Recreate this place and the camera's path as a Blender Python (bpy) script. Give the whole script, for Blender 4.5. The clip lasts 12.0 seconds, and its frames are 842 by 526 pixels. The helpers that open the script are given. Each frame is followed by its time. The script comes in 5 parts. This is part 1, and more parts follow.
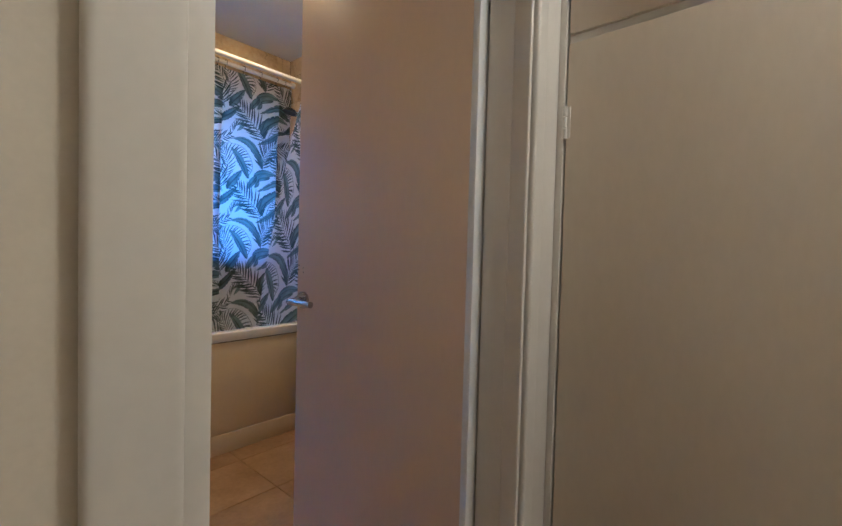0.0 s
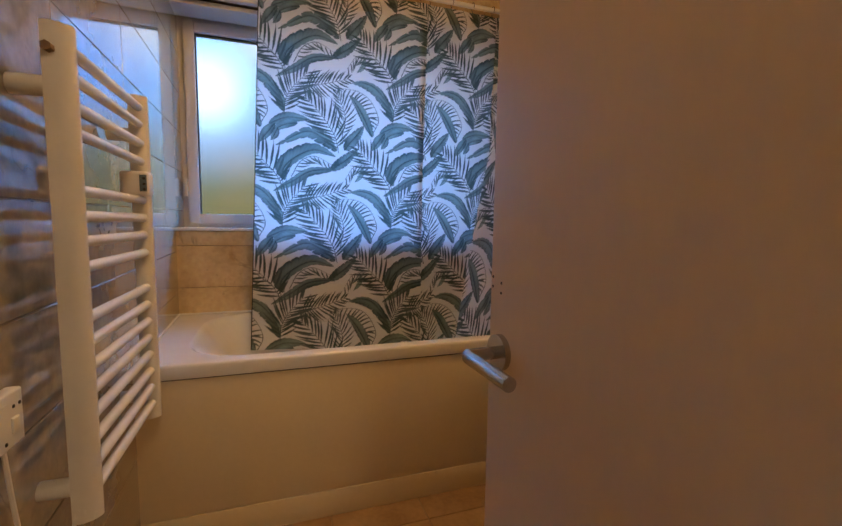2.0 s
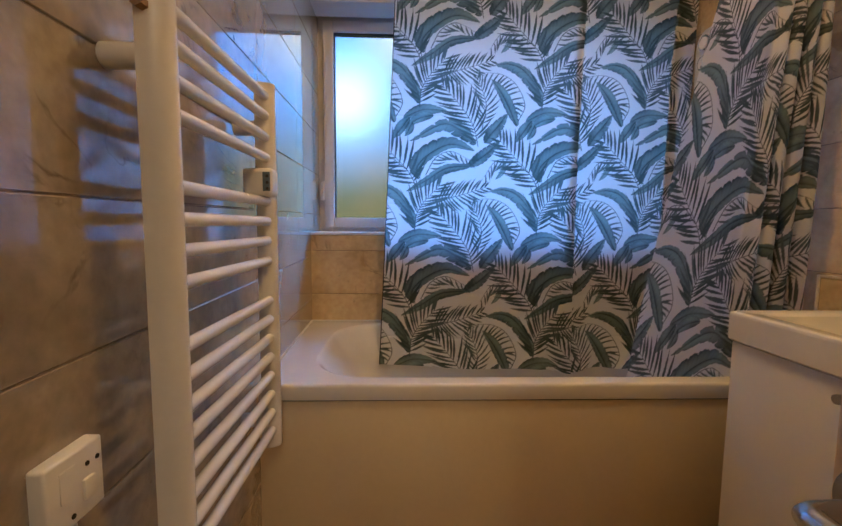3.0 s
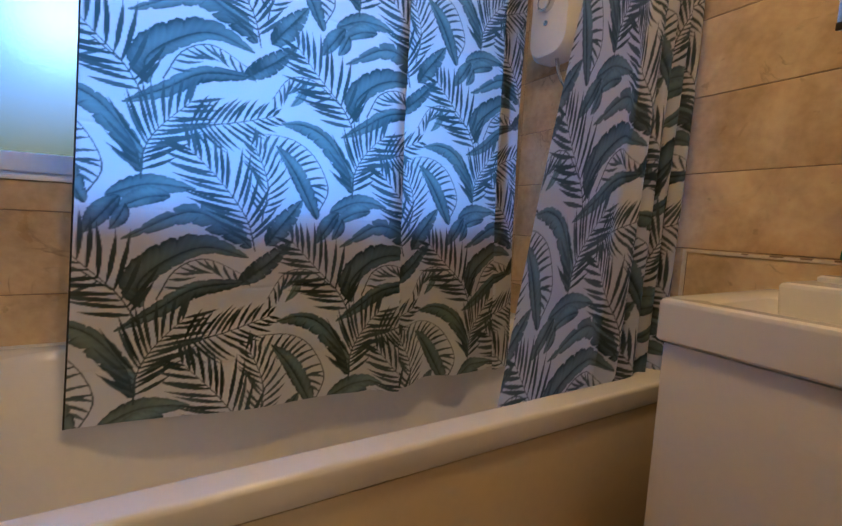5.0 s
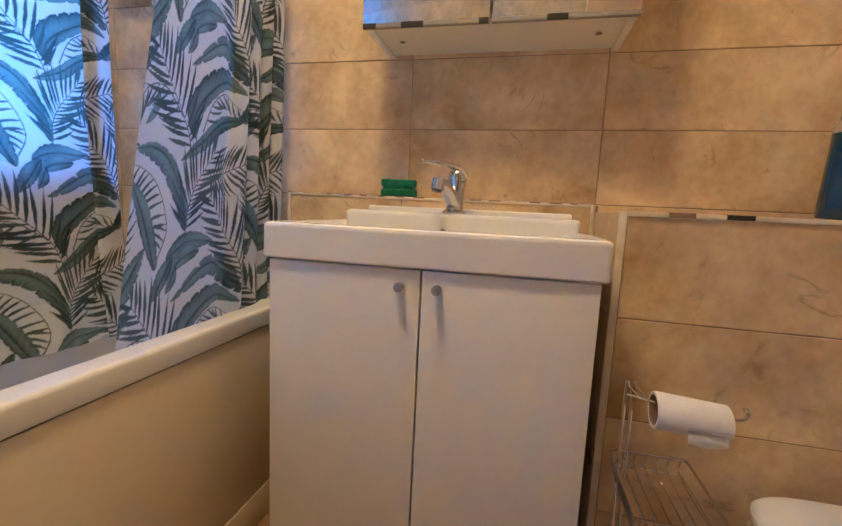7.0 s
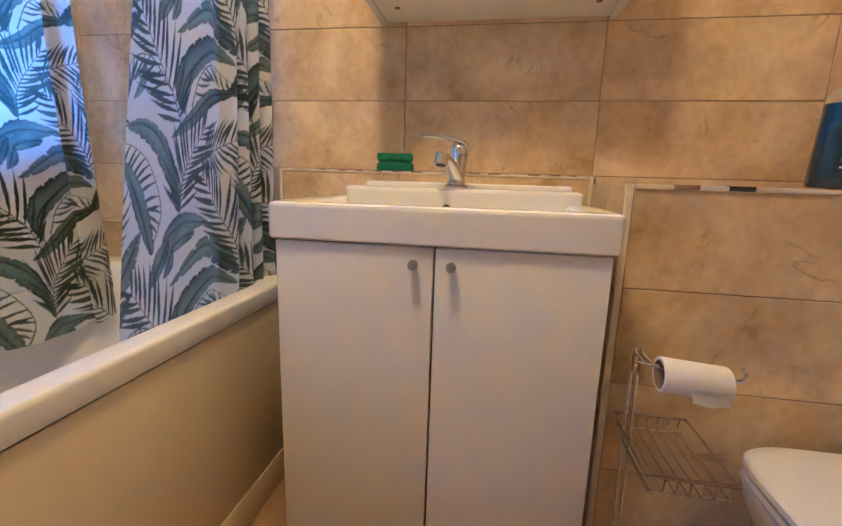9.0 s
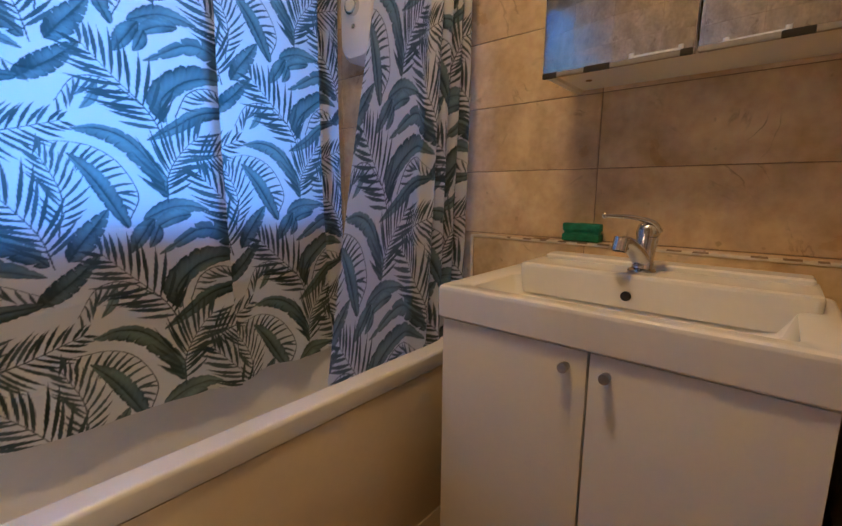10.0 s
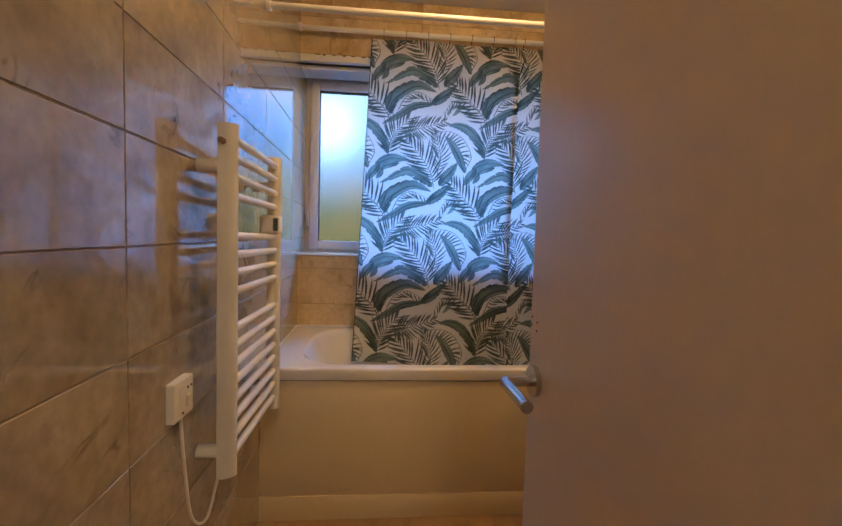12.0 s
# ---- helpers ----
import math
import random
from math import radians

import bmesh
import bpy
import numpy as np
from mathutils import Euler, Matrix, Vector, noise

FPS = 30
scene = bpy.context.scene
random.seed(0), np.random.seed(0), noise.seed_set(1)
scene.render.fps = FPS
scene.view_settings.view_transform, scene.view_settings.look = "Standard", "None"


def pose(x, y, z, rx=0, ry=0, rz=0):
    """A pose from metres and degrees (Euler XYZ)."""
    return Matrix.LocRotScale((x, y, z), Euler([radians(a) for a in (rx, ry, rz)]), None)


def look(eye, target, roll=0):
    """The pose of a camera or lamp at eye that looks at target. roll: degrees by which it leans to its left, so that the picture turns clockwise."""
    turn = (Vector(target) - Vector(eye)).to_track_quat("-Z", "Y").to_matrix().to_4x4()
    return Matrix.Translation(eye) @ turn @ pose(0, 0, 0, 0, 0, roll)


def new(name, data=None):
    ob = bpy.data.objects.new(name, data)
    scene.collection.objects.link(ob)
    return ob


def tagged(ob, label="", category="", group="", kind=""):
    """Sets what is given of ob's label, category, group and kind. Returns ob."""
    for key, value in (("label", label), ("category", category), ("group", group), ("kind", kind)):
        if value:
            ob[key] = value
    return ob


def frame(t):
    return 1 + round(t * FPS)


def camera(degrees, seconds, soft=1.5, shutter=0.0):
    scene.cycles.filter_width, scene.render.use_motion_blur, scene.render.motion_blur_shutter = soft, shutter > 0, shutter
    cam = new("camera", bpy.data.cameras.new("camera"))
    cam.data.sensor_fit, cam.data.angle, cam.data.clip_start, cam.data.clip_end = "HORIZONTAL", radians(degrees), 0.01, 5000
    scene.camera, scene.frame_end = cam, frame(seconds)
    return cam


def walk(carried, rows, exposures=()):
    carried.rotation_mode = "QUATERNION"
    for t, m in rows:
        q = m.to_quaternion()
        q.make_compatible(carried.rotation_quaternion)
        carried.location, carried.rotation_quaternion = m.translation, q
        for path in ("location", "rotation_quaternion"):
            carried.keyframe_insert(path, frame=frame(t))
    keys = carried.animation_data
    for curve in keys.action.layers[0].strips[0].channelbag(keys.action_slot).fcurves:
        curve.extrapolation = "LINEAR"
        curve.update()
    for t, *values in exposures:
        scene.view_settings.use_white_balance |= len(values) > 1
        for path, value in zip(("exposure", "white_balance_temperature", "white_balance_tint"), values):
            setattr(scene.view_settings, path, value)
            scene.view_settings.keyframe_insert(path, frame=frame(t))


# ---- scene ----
cam = camera(89.6, 12.0)
# seconds, stops, kelvin, tint
EXPOSURES = [(0, 0.32, 4300, -1), (0.4, 0.3, 4650, 1), (0.9, 0.37, 6600, 7), (1.5, -0.05, 7000, 8), (2.5, -0.07, 6000, 4), (4.5, -0.1, 5700, 3), (5, -0.05, 5300, 2), (5.5, 0.22, 5050, 2), (6.5, 0.8, 4650, -1), (7.2, 1.05, 4650, -1), (8.8, 1.2, 4600, -1), (9.5, 0.7, 4850, 1), (10.5, -0.22, 5350, 4), (11, -0.2, 5700, 3), (11.5, -0.15, 5800, 3), (12, 0.02, 6100, 4)]
PATH = [
    (0, (-0.059, -2.079, 1.03), (1.446, -0.763, 0.972), 1.5),
    (0.4, (0.111, -1.955, 0.983), (1.707, -0.751, 0.918), 1.6),
    (0.9, (0.31, -1.762, 0.994), (1.856, -0.496, 0.901), 1.9),
    (1.5, (0.395, -1.573, 1.032), (1.536, 0.061, 0.864), 0.7),
    (2, (0.399, -1.454, 1.054), (1.045, 0.429, 0.865), 0.8),
    (2.5, (0.395, -1.352, 1.06), (0.598, 0.629, 0.87), 0.9),
    (2.7, (0.393, -1.288, 1.064), (0.474, 0.702, 0.883), 0.3),
    (4.3, (0.473, -0.614, 0.943), (0.529, 1.376, 0.746), 0.8),
    (4.5, (0.503, -0.584, 0.949), (0.759, 1.388, 0.738), 1.2),
    (5, (0.497, -0.544, 0.952), (1.503, 1.174, 0.757), 2.9),
    (5.5, (0.507, -0.563, 0.953), (2.058, 0.684, 0.751), 2.2),
    (6, (0.473, -0.595, 0.901), (2.247, 0.305, 0.694), 2.7),
    (6.5, (0.436, -0.625, 0.886), (2.314, 0.024, 0.655), 2.6),
    (7, (0.443, -0.646, 0.886), (2.375, -0.196, 0.629), 2.7),
    (7.2, (0.443, -0.656, 0.885), (2.396, -0.322, 0.612), 2.7),
    (8.8, (0.421, -0.574, 0.859), (2.373, -0.399, 0.46), 1.8),
    (9, (0.432, -0.571, 0.896), (2.368, -0.254, 0.507), 1.7),
    (9.5, (0.46, -0.62, 0.99), (2.238, 0.197, 0.576), 1.3),
    (10, (0.48, -0.699, 1.045), (1.988, 0.573, 0.718), 0.4),
    (10.5, (0.484, -0.892, 1.081), (1.572, 0.772, 0.868), 1.2),
    (10.7, (0.468, -0.998, 1.095), (1.332, 0.796, 0.913), 1.2),
    (11, (0.454, -1.137, 1.116), (1.036, 0.771, 0.968), 1.7),
    (11.5, (0.427, -1.368, 1.11), (0.725, 0.605, 0.981), 1.8),
    (12, (0.444, -1.627, 1.107), (0.614, 0.363, 0.998), 1.7),
]
walk(cam, [(t, look(e, a, r)) for t, e, a, r in PATH], EXPOSURES)

# ---- world and light ----
world = bpy.data.worlds.new("sky")
scene.world = world
world.use_nodes = True
wn = world.node_tree.nodes
sky = wn.new("ShaderNodeTexSky")
sky.sky_type, sky.sun_disc, sky.sun_elevation, sky.sun_rotation = "NISHITA", False, radians(24), radians(20)
world.node_tree.links.new(sky.outputs[0], wn["Background"].inputs[0])
wn["Background"].inputs[1].default_value = 0.12

LAMP_WARM = (1.0, 0.57, 0.22)
LAMP_POWER = 66.0
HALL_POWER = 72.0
OUTSIDE = 44.0


# ---- materials ----
def material(name):
    m = bpy.data.materials.new(name)
    m.use_nodes = True
    return m, m.node_tree.nodes, m.node_tree.links, m.node_tree.nodes["Principled BSDF"]


def plain(name, low, high, rough=0.5, metal=0.0, scale=6.0, fine=90.0, bump=0.1, coat=0.0, each=False, stretch=(1, 1, 1), depth=0.002):
    """Two scales of variation between two colours, with fine relief."""
    m, n, l, b = material(name)
    co, mp = n.new("ShaderNodeTexCoord"), n.new("ShaderNodeMapping")
    mp.inputs["Scale"].default_value = stretch
    l.new(co.outputs["Object"], mp.inputs[0])
    src = mp.outputs[0]
    if each:
        inf, add, mul = n.new("ShaderNodeObjectInfo"), n.new("ShaderNodeVectorMath"), n.new("ShaderNodeMath")
        mul.operation, mul.inputs[1].default_value = "MULTIPLY", 37.0
        l.new(inf.outputs["Random"], mul.inputs[0])
        l.new(src, add.inputs[0])
        l.new(mul.outputs[0], add.inputs[1])
        src = add.outputs[0]
    big, small = n.new("ShaderNodeTexNoise"), n.new("ShaderNodeTexNoise")
    big.inputs["Scale"].default_value, big.inputs["Detail"].default_value = scale, 6
    small.inputs["Scale"].default_value, small.inputs["Detail"].default_value = fine, 3
    l.new(src, big.inputs["Vector"])
    l.new(src, small.inputs["Vector"])
    mix = n.new("ShaderNodeMix")
    mix.data_type = "FLOAT"
    mix.inputs[0].default_value = 0.3
    l.new(big.outputs[0], mix.inputs[2])
    l.new(small.outputs[0], mix.inputs[3])
    ramp = n.new("ShaderNodeValToRGB")
    ramp.color_ramp.elements[0].position, ramp.color_ramp.elements[1].position = 0.32, 0.68
    ramp.color_ramp.elements[0].color, ramp.color_ramp.elements[1].color = (*low, 1), (*high, 1)
    l.new(mix.outputs[0], ramp.inputs[0])
    l.new(ramp.outputs[0], b.inputs["Base Color"])
    rr = n.new("ShaderNodeMapRange")
    rr.inputs[3].default_value, rr.inputs[4].default_value = rough * 0.8, min(1, rough * 1.25)
    l.new(mix.outputs[0], rr.inputs[0])
    l.new(rr.outputs[0], b.inputs["Roughness"])
    b.inputs["Metallic"].default_value = metal
    b.inputs["Coat Weight"].default_value = coat
    b.inputs["Coat Roughness"].default_value = 0.06
    bp = n.new("ShaderNodeBump")
    bp.inputs["Strength"].default_value, bp.inputs["Distance"].default_value = bump, depth
    l.new(mix.outputs[0], bp.inputs["Height"])
    l.new(bp.outputs[0], b.inputs["Normal"])
    return m


def stone_tile(name, low, high, vein, rough, gloss, veined=0.75):
    """Glazed stone-look tile: clouds, thin veins and pits, each tile its own cut."""
    m, n, l, b = material(name)
    co, inf = n.new("ShaderNodeTexCoord"), n.new("ShaderNodeObjectInfo")
    mul, add = n.new("ShaderNodeMath"), n.new("ShaderNodeVectorMath")
    mul.operation, mul.inputs[1].default_value = "MULTIPLY", 53.0
    l.new(inf.outputs["Random"], mul.inputs[0])
    l.new(co.outputs["Object"], add.inputs[0])
    l.new(mul.outputs[0], add.inputs[1])
    cloud, fine, wob, vn = (n.new("ShaderNodeTexNoise") for _ in range(4))
    for t, s, d in ((cloud, 5.5, 7), (fine, 42, 5), (wob, 9, 4), (vn, 3.2, 6)):
        t.inputs["Scale"].default_value, t.inputs["Detail"].default_value = s, d
        l.new(add.outputs[0], t.inputs["Vector"])
    cloud.inputs["Distortion"].default_value = 0.5
    vn.inputs["Distortion"].default_value = 1.4
    ramp = n.new("ShaderNodeValToRGB")
    ramp.color_ramp.elements[0].position, ramp.color_ramp.elements[1].position = 0.3, 0.7
    ramp.color_ramp.elements[0].color, ramp.color_ramp.elements[1].color = (*low, 1), (*high, 1)
    l.new(cloud.outputs[0], ramp.inputs[0])
    # veins: a narrow band of a warped noise, broken up by another
    vr = n.new("ShaderNodeValToRGB")
    vr.color_ramp.elements[0].position, vr.color_ramp.elements[0].color = 0.485, (0, 0, 0, 1)
    vr.color_ramp.elements[1].position, vr.color_ramp.elements[1].color = 0.515, (0, 0, 0, 1)
    e = vr.color_ramp.elements.new(0.5)
    e.color = (1, 1, 1, 1)
    l.new(vn.outputs[0], vr.inputs[0])
    br = n.new("ShaderNodeMapRange")
    br.inputs[1].default_value, br.inputs[2].default_value = 0.52, 0.68
    l.new(wob.outputs[0], br.inputs[0])
    vm = n.new("ShaderNodeMath")
    vm.operation = "MULTIPLY"
    l.new(vr.outputs[0], vm.inputs[0])
    l.new(br.outputs[0], vm.inputs[1])
    v2 = n.new("ShaderNodeMath")
    v2.operation, v2.inputs[1].default_value = "MULTIPLY", veined
    l.new(vm.outputs[0], v2.inputs[0])
    c1, c2 = n.new("ShaderNodeMix"), n.new("ShaderNodeMix")
    for c in (c1, c2):
        c.data_type = "RGBA"
    c1.blend_type = "OVERLAY"
    c1.inputs[0].default_value = 0.32
    l.new(ramp.outputs[0], c1.inputs[6])
    l.new(fine.outputs[0], c1.inputs[7])
    # brown blotches and scattered dark pits of the stone
    blot, pit = n.new("ShaderNodeTexNoise"), n.new("ShaderNodeTexNoise")
    for t, sc, d in ((blot, 13, 8), (pit, 34, 2)):
        t.inputs["Scale"].default_value, t.inputs["Detail"].default_value = sc, d
        l.new(add.outputs[0], t.inputs["Vector"])
    blot.inputs["Distortion"].default_value = 0.8
    br1, br2, bs = n.new("ShaderNodeMapRange"), n.new("ShaderNodeMapRange"), n.new("ShaderNodeMath")
    br1.inputs[1].default_value, br1.inputs[2].default_value, br1.inputs[4].default_value = 0.58, 0.76, 0.26
    br2.inputs[1].default_value, br2.inputs[2].default_value, br2.inputs[4].default_value = 0.72, 0.79, 0.45
    l.new(blot.outputs[0], br1.inputs[0])
    l.new(pit.outputs[0], br2.inputs[0])
    bs.operation = "MAXIMUM"
    l.new(br1.outputs[0], bs.inputs[0])
    l.new(br2.outputs[0], bs.inputs[1])
    c0 = n.new("ShaderNodeMix")
    c0.data_type = "RGBA"
    l.new(bs.outputs[0], c0.inputs[0])
    l.new(c1.outputs[2], c0.inputs[6])
    c0.inputs[7].default_value = (*[0.55 * a for a in low], 1)
    l.new(v2.outputs[0], c2.inputs[0])
    l.new(c0.outputs[2], c2.inputs[6])
    c2.inputs[7].default_value = (*vein, 1)
    l.new(c2.outputs[2], b.inputs["Base Color"])
    rr = n.new("ShaderNodeMapRange")
    rr.inputs[3].default_value, rr.inputs[4].default_value = rough * 0.6, rough * 1.5
    l.new(cloud.outputs[0], rr.inputs[0])
    l.new(rr.outputs[0], b.inputs["Roughness"])
    bp = n.new("ShaderNodeBump")
    bp.inputs["Strength"].default_value, bp.inputs["Distance"].default_value = 0.035, 0.004
    l.new(wob.outputs[0], bp.inputs["Height"])
    l.new(bp.outputs[0], b.inputs["Normal"])
    b.inputs["Coat Weight"].default_value = gloss
    b.inputs["Coat IOR"].default_value = 1.65
    b.inputs["Coat Roughness"].default_value = 0.045
    return m


def cloth(name):
    """Thin printed polyester: the print is in the cloth's own colour layer; light passes through."""
    m, n, l, b = material(name)
    at = n.new("ShaderNodeAttribute")
    at.attribute_name = "print"
    wv, co = n.new("ShaderNodeTexNoise"), n.new("ShaderNodeTexCoord")
    wv.inputs["Scale"].default_value, wv.inputs["Detail"].default_value = 7, 5
    l.new(co.outputs["Object"], wv.inputs["Vector"])
    bp = n.new("ShaderNodeBump")
    bp.inputs["Strength"].default_value, bp.inputs["Distance"].default_value = 0.35, 0.012
    l.new(wv.outputs[0], bp.inputs["Height"])
    l.new(at.outputs["Color"], b.inputs["Base Color"])
    b.inputs["Roughness"].default_value = 0.62
    b.inputs["Specular IOR Level"].default_value = 0.25
    l.new(bp.outputs[0], b.inputs["Normal"])
    tr, mx = n.new("ShaderNodeBsdfTranslucent"), n.new("ShaderNodeMixShader")
    gm = n.new("ShaderNodeGamma")
    gm.inputs[1].default_value = 0.29
    l.new(at.outputs["Color"], gm.inputs[0])
    l.new(gm.outputs[0], tr.inputs[0])
    l.new(bp.outputs[0], tr.inputs["Normal"])
    mx.inputs[0].default_value = 0.55
    l.new(b.outputs[0], mx.inputs[1])
    l.new(tr.outputs[0], mx.inputs[2])
    l.new(mx.outputs[0], n["Material Output"].inputs[0])
    return m


def frosted(name):
    m, n, l, b = material(name)
    b.inputs["Base Color"].default_value = (0.05, 0.053, 0.056, 1)
    b.inputs["Transmission Weight"].default_value = 1
    b.inputs["Roughness"].default_value = 0.26
    b.inputs["IOR"].default_value = 1.3
    co, t, bp = n.new("ShaderNodeTexCoord"), n.new("ShaderNodeTexNoise"), n.new("ShaderNodeBump")
    t.inputs["Scale"].default_value, t.inputs["Detail"].default_value = 120, 3
    l.new(co.outputs["Object"], t.inputs["Vector"])
    bp.inputs["Strength"].default_value, bp.inputs["Distance"].default_value = 0.3, 0.002
    l.new(t.outputs[0], bp.inputs["Height"])
    l.new(bp.outputs[0], b.inputs["Normal"])
    return m


def outdoors(name):
    """A low sun in haze over a garden, far outside: a plain glowing backdrop."""
    m, n, l, b = material(name)
    n.remove(b)
    co, sep = n.new("ShaderNodeTexCoord"), n.new("ShaderNodeSeparateXYZ")
    l.new(co.outputs["Object"], sep.inputs[0])
    t = n.new("ShaderNodeTexNoise")
    t.inputs["Scale"].default_value, t.inputs["Detail"].default_value = 0.9, 4
    l.new(co.outputs["Object"], t.inputs["Vector"])
    a = n.new("ShaderNodeMath")
    a.operation = "MULTIPLY_ADD"
    a.inputs[1].default_value = 0.9
    l.new(t.outputs[0], a.inputs[0])
    l.new(sep.outputs[2], a.inputs[2])
    r = n.new("ShaderNodeMapRange")
    r.inputs[1].default_value, r.inputs[2].default_value = 0.0, 6.0
    l.new(a.outputs[0], r.inputs[0])
    ramp = n.new("ShaderNodeValToRGB")
    els = ramp.color_ramp.elements
    els[0].position, els[0].color = 0.0, (0.05, 0.07, 0.02, 1)
    els[1].position, els[1].color = 1.0, (0.065, 0.35, 1.0, 1)
    for p, c in ((0.3, (0.10, 0.088, 0.034, 1)), (0.42, (0.13, 0.14, 0.085, 1)), (0.5, (0.06, 0.22, 0.56, 1)), (0.64, (0.06, 0.33, 1.0, 1))):
        els.new(p).color = c
    l.new(r.outputs[0], ramp.inputs[0])

    def halo(centre, radius):
        sub, ln, mr = n.new("ShaderNodeVectorMath"), n.new("ShaderNodeVectorMath"), n.new("ShaderNodeMapRange")
        sub.operation, ln.operation = "SUBTRACT", "LENGTH"
        sub.inputs[1].default_value = centre
        mr.interpolation_type = "SMOOTHERSTEP"
        mr.inputs[1].default_value, mr.inputs[2].default_value, mr.inputs[3].default_value, mr.inputs[4].default_value = 0, radius, 1, 0
        l.new(co.outputs["Object"], sub.inputs[0])
        l.new(sub.outputs[0], ln.inputs[0])
        l.new(ln.outputs["Value"], mr.inputs[0])
        return mr.outputs[0]

    mx, ad, pale, garden = (n.new("ShaderNodeMix") for _ in range(4))
    for node in (mx, ad, pale, garden):
        node.data_type = "RGBA"
    low, patch = n.new("ShaderNodeMapRange"), n.new("ShaderNodeTexNoise")
    low.inputs[1].default_value, low.inputs[2].default_value, low.inputs[3].default_value, low.inputs[4].default_value = 1.9, 3.0, 0.0, 1.0
    l.new(a.outputs[0], low.inputs[0])
    patch.inputs["Scale"].default_value, patch.inputs["Detail"].default_value = 2.6, 3
    l.new(co.outputs["Object"], patch.inputs["Vector"])
    pr = n.new("ShaderNodeMapRange")
    pr.inputs[1].default_value, pr.inputs[2].default_value = 0.42, 0.6
    l.new(patch.outputs[0], pr.inputs[0])
    l.new(pr.outputs[0], garden.inputs[0])
    garden.inputs[6].default_value, garden.inputs[7].default_value = (0.075, 0.088, 0.045, 1), (0.21, 0.135, 0.05, 1)
    both = n.new("ShaderNodeMix")
    both.data_type = "RGBA"
    l.new(low.outputs[0], both.inputs[0])
    l.new(garden.outputs[2], both.inputs[6])
    both.inputs[7].default_value = (0.17, 0.27, 0.47, 1)
    l.new(halo((-0.7, 6.0, 2.6), 2.9), pale.inputs[0])
    l.new(ramp.outputs[0], pale.inputs[6])
    l.new(both.outputs[2], pale.inputs[7])
    ad.blend_type = "ADD"
    ad.clamp_result = False
    l.new(halo((0.75, 6.0, 4.4), 1.7), mx.inputs[0])
    l.new(pale.outputs[2], mx.inputs[6])
    mx.inputs[7].default_value = (0.62, 0.52, 0.33, 1)
    l.new(halo((-0.6, 6.0, 3.1), 0.95), ad.inputs[0])
    l.new(mx.outputs[2], ad.inputs[6])
    ad.inputs[7].default_value = (0.55, 0.8, 1.1, 1)
    em = n.new("ShaderNodeEmission")
    em.inputs[1].default_value = OUTSIDE
    l.new(ad.outputs[2], em.inputs[0])
    l.new(em.outputs[0], n["Material Output"].inputs[0])
    return m


def glow(name, colour, strength):
    m, n, l, b = material(name)
    b.inputs["Base Color"].default_value = (0.8, 0.78, 0.74, 1)
    b.inputs["Emission Color"].default_value = (*colour, 1)
    b.inputs["Emission Strength"].default_value = strength
    return m


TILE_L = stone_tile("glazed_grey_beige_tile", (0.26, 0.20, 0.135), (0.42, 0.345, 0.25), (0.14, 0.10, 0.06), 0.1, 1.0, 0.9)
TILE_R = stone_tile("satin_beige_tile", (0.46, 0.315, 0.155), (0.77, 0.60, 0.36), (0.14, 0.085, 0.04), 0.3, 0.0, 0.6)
GROUT = plain("grout", (0.17, 0.11, 0.065), (0.33, 0.25, 0.17), 0.85, bump=0.3)
EDGING = plain("tile_trim_plastic", (0.60, 0.52, 0.40), (0.78, 0.71, 0.60), 0.35, scale=24)
EDGE_BARE = plain("bare_board_edge", (0.16, 0.1, 0.06), (0.3, 0.2, 0.12), 0.8, scale=20, bump=0.5)
FLOOR_T = plain("terracotta_look_vinyl", (0.24, 0.14, 0.07), (0.42, 0.27, 0.15), 0.35, scale=7, fine=60, each=True)
PLASTER = plain("ceiling_paint", (0.70, 0.69, 0.67), (0.76, 0.75, 0.73), 0.8, scale=3, fine=140, bump=0.2)
HALLWALL = plain("cream_wall_paint", (0.66, 0.6, 0.5), (0.74, 0.68, 0.57), 0.75, scale=3, fine=160, bump=0.25)
PAINT = plain("white_gloss_paint", (0.66, 0.63, 0.58), (0.72, 0.69, 0.64), 0.3, scale=3, fine=60, bump=0.03)
DOORPAINT = plain("door_eggshell_paint", (0.68, 0.51, 0.345), (0.73, 0.56, 0.395), 0.33, scale=2.5, fine=70, bump=0.07, stretch=(1, 1, 0.4))
CUPBOARD = plain("cupboard_eggshell_paint", (0.60, 0.52, 0.41), (0.66, 0.58, 0.47), 0.36, scale=2.5, fine=70, bump=0.08, stretch=(1, 1, 0.4))
ACRYLIC = plain("white_bath_acrylic", (0.74, 0.72, 0.69), (0.8, 0.78, 0.75), 0.14, scale=3, fine=50, bump=0.03)
PANEL = plain("ivory_bath_panel", (0.71, 0.59, 0.39), (0.77, 0.65, 0.45), 0.38, scale=2.5, fine=60, bump=0.08)
CERAMIC = plain("white_glazed_ceramic", (0.76, 0.74, 0.7), (0.81, 0.79, 0.75), 0.09, scale=4, fine=60, bump=0.02)
FOIL = plain("white_foil_door", (0.72, 0.69, 0.64), (0.76, 0.73, 0.68), 0.36, scale=3, fine=120, bump=0.1)
# near-black: painted shade of gaps and holes, also dark marks and wear
DARK = plain("dark_shade_and_wear", (0.012, 0.01, 0.008), (0.03, 0.024, 0.018), 0.8)
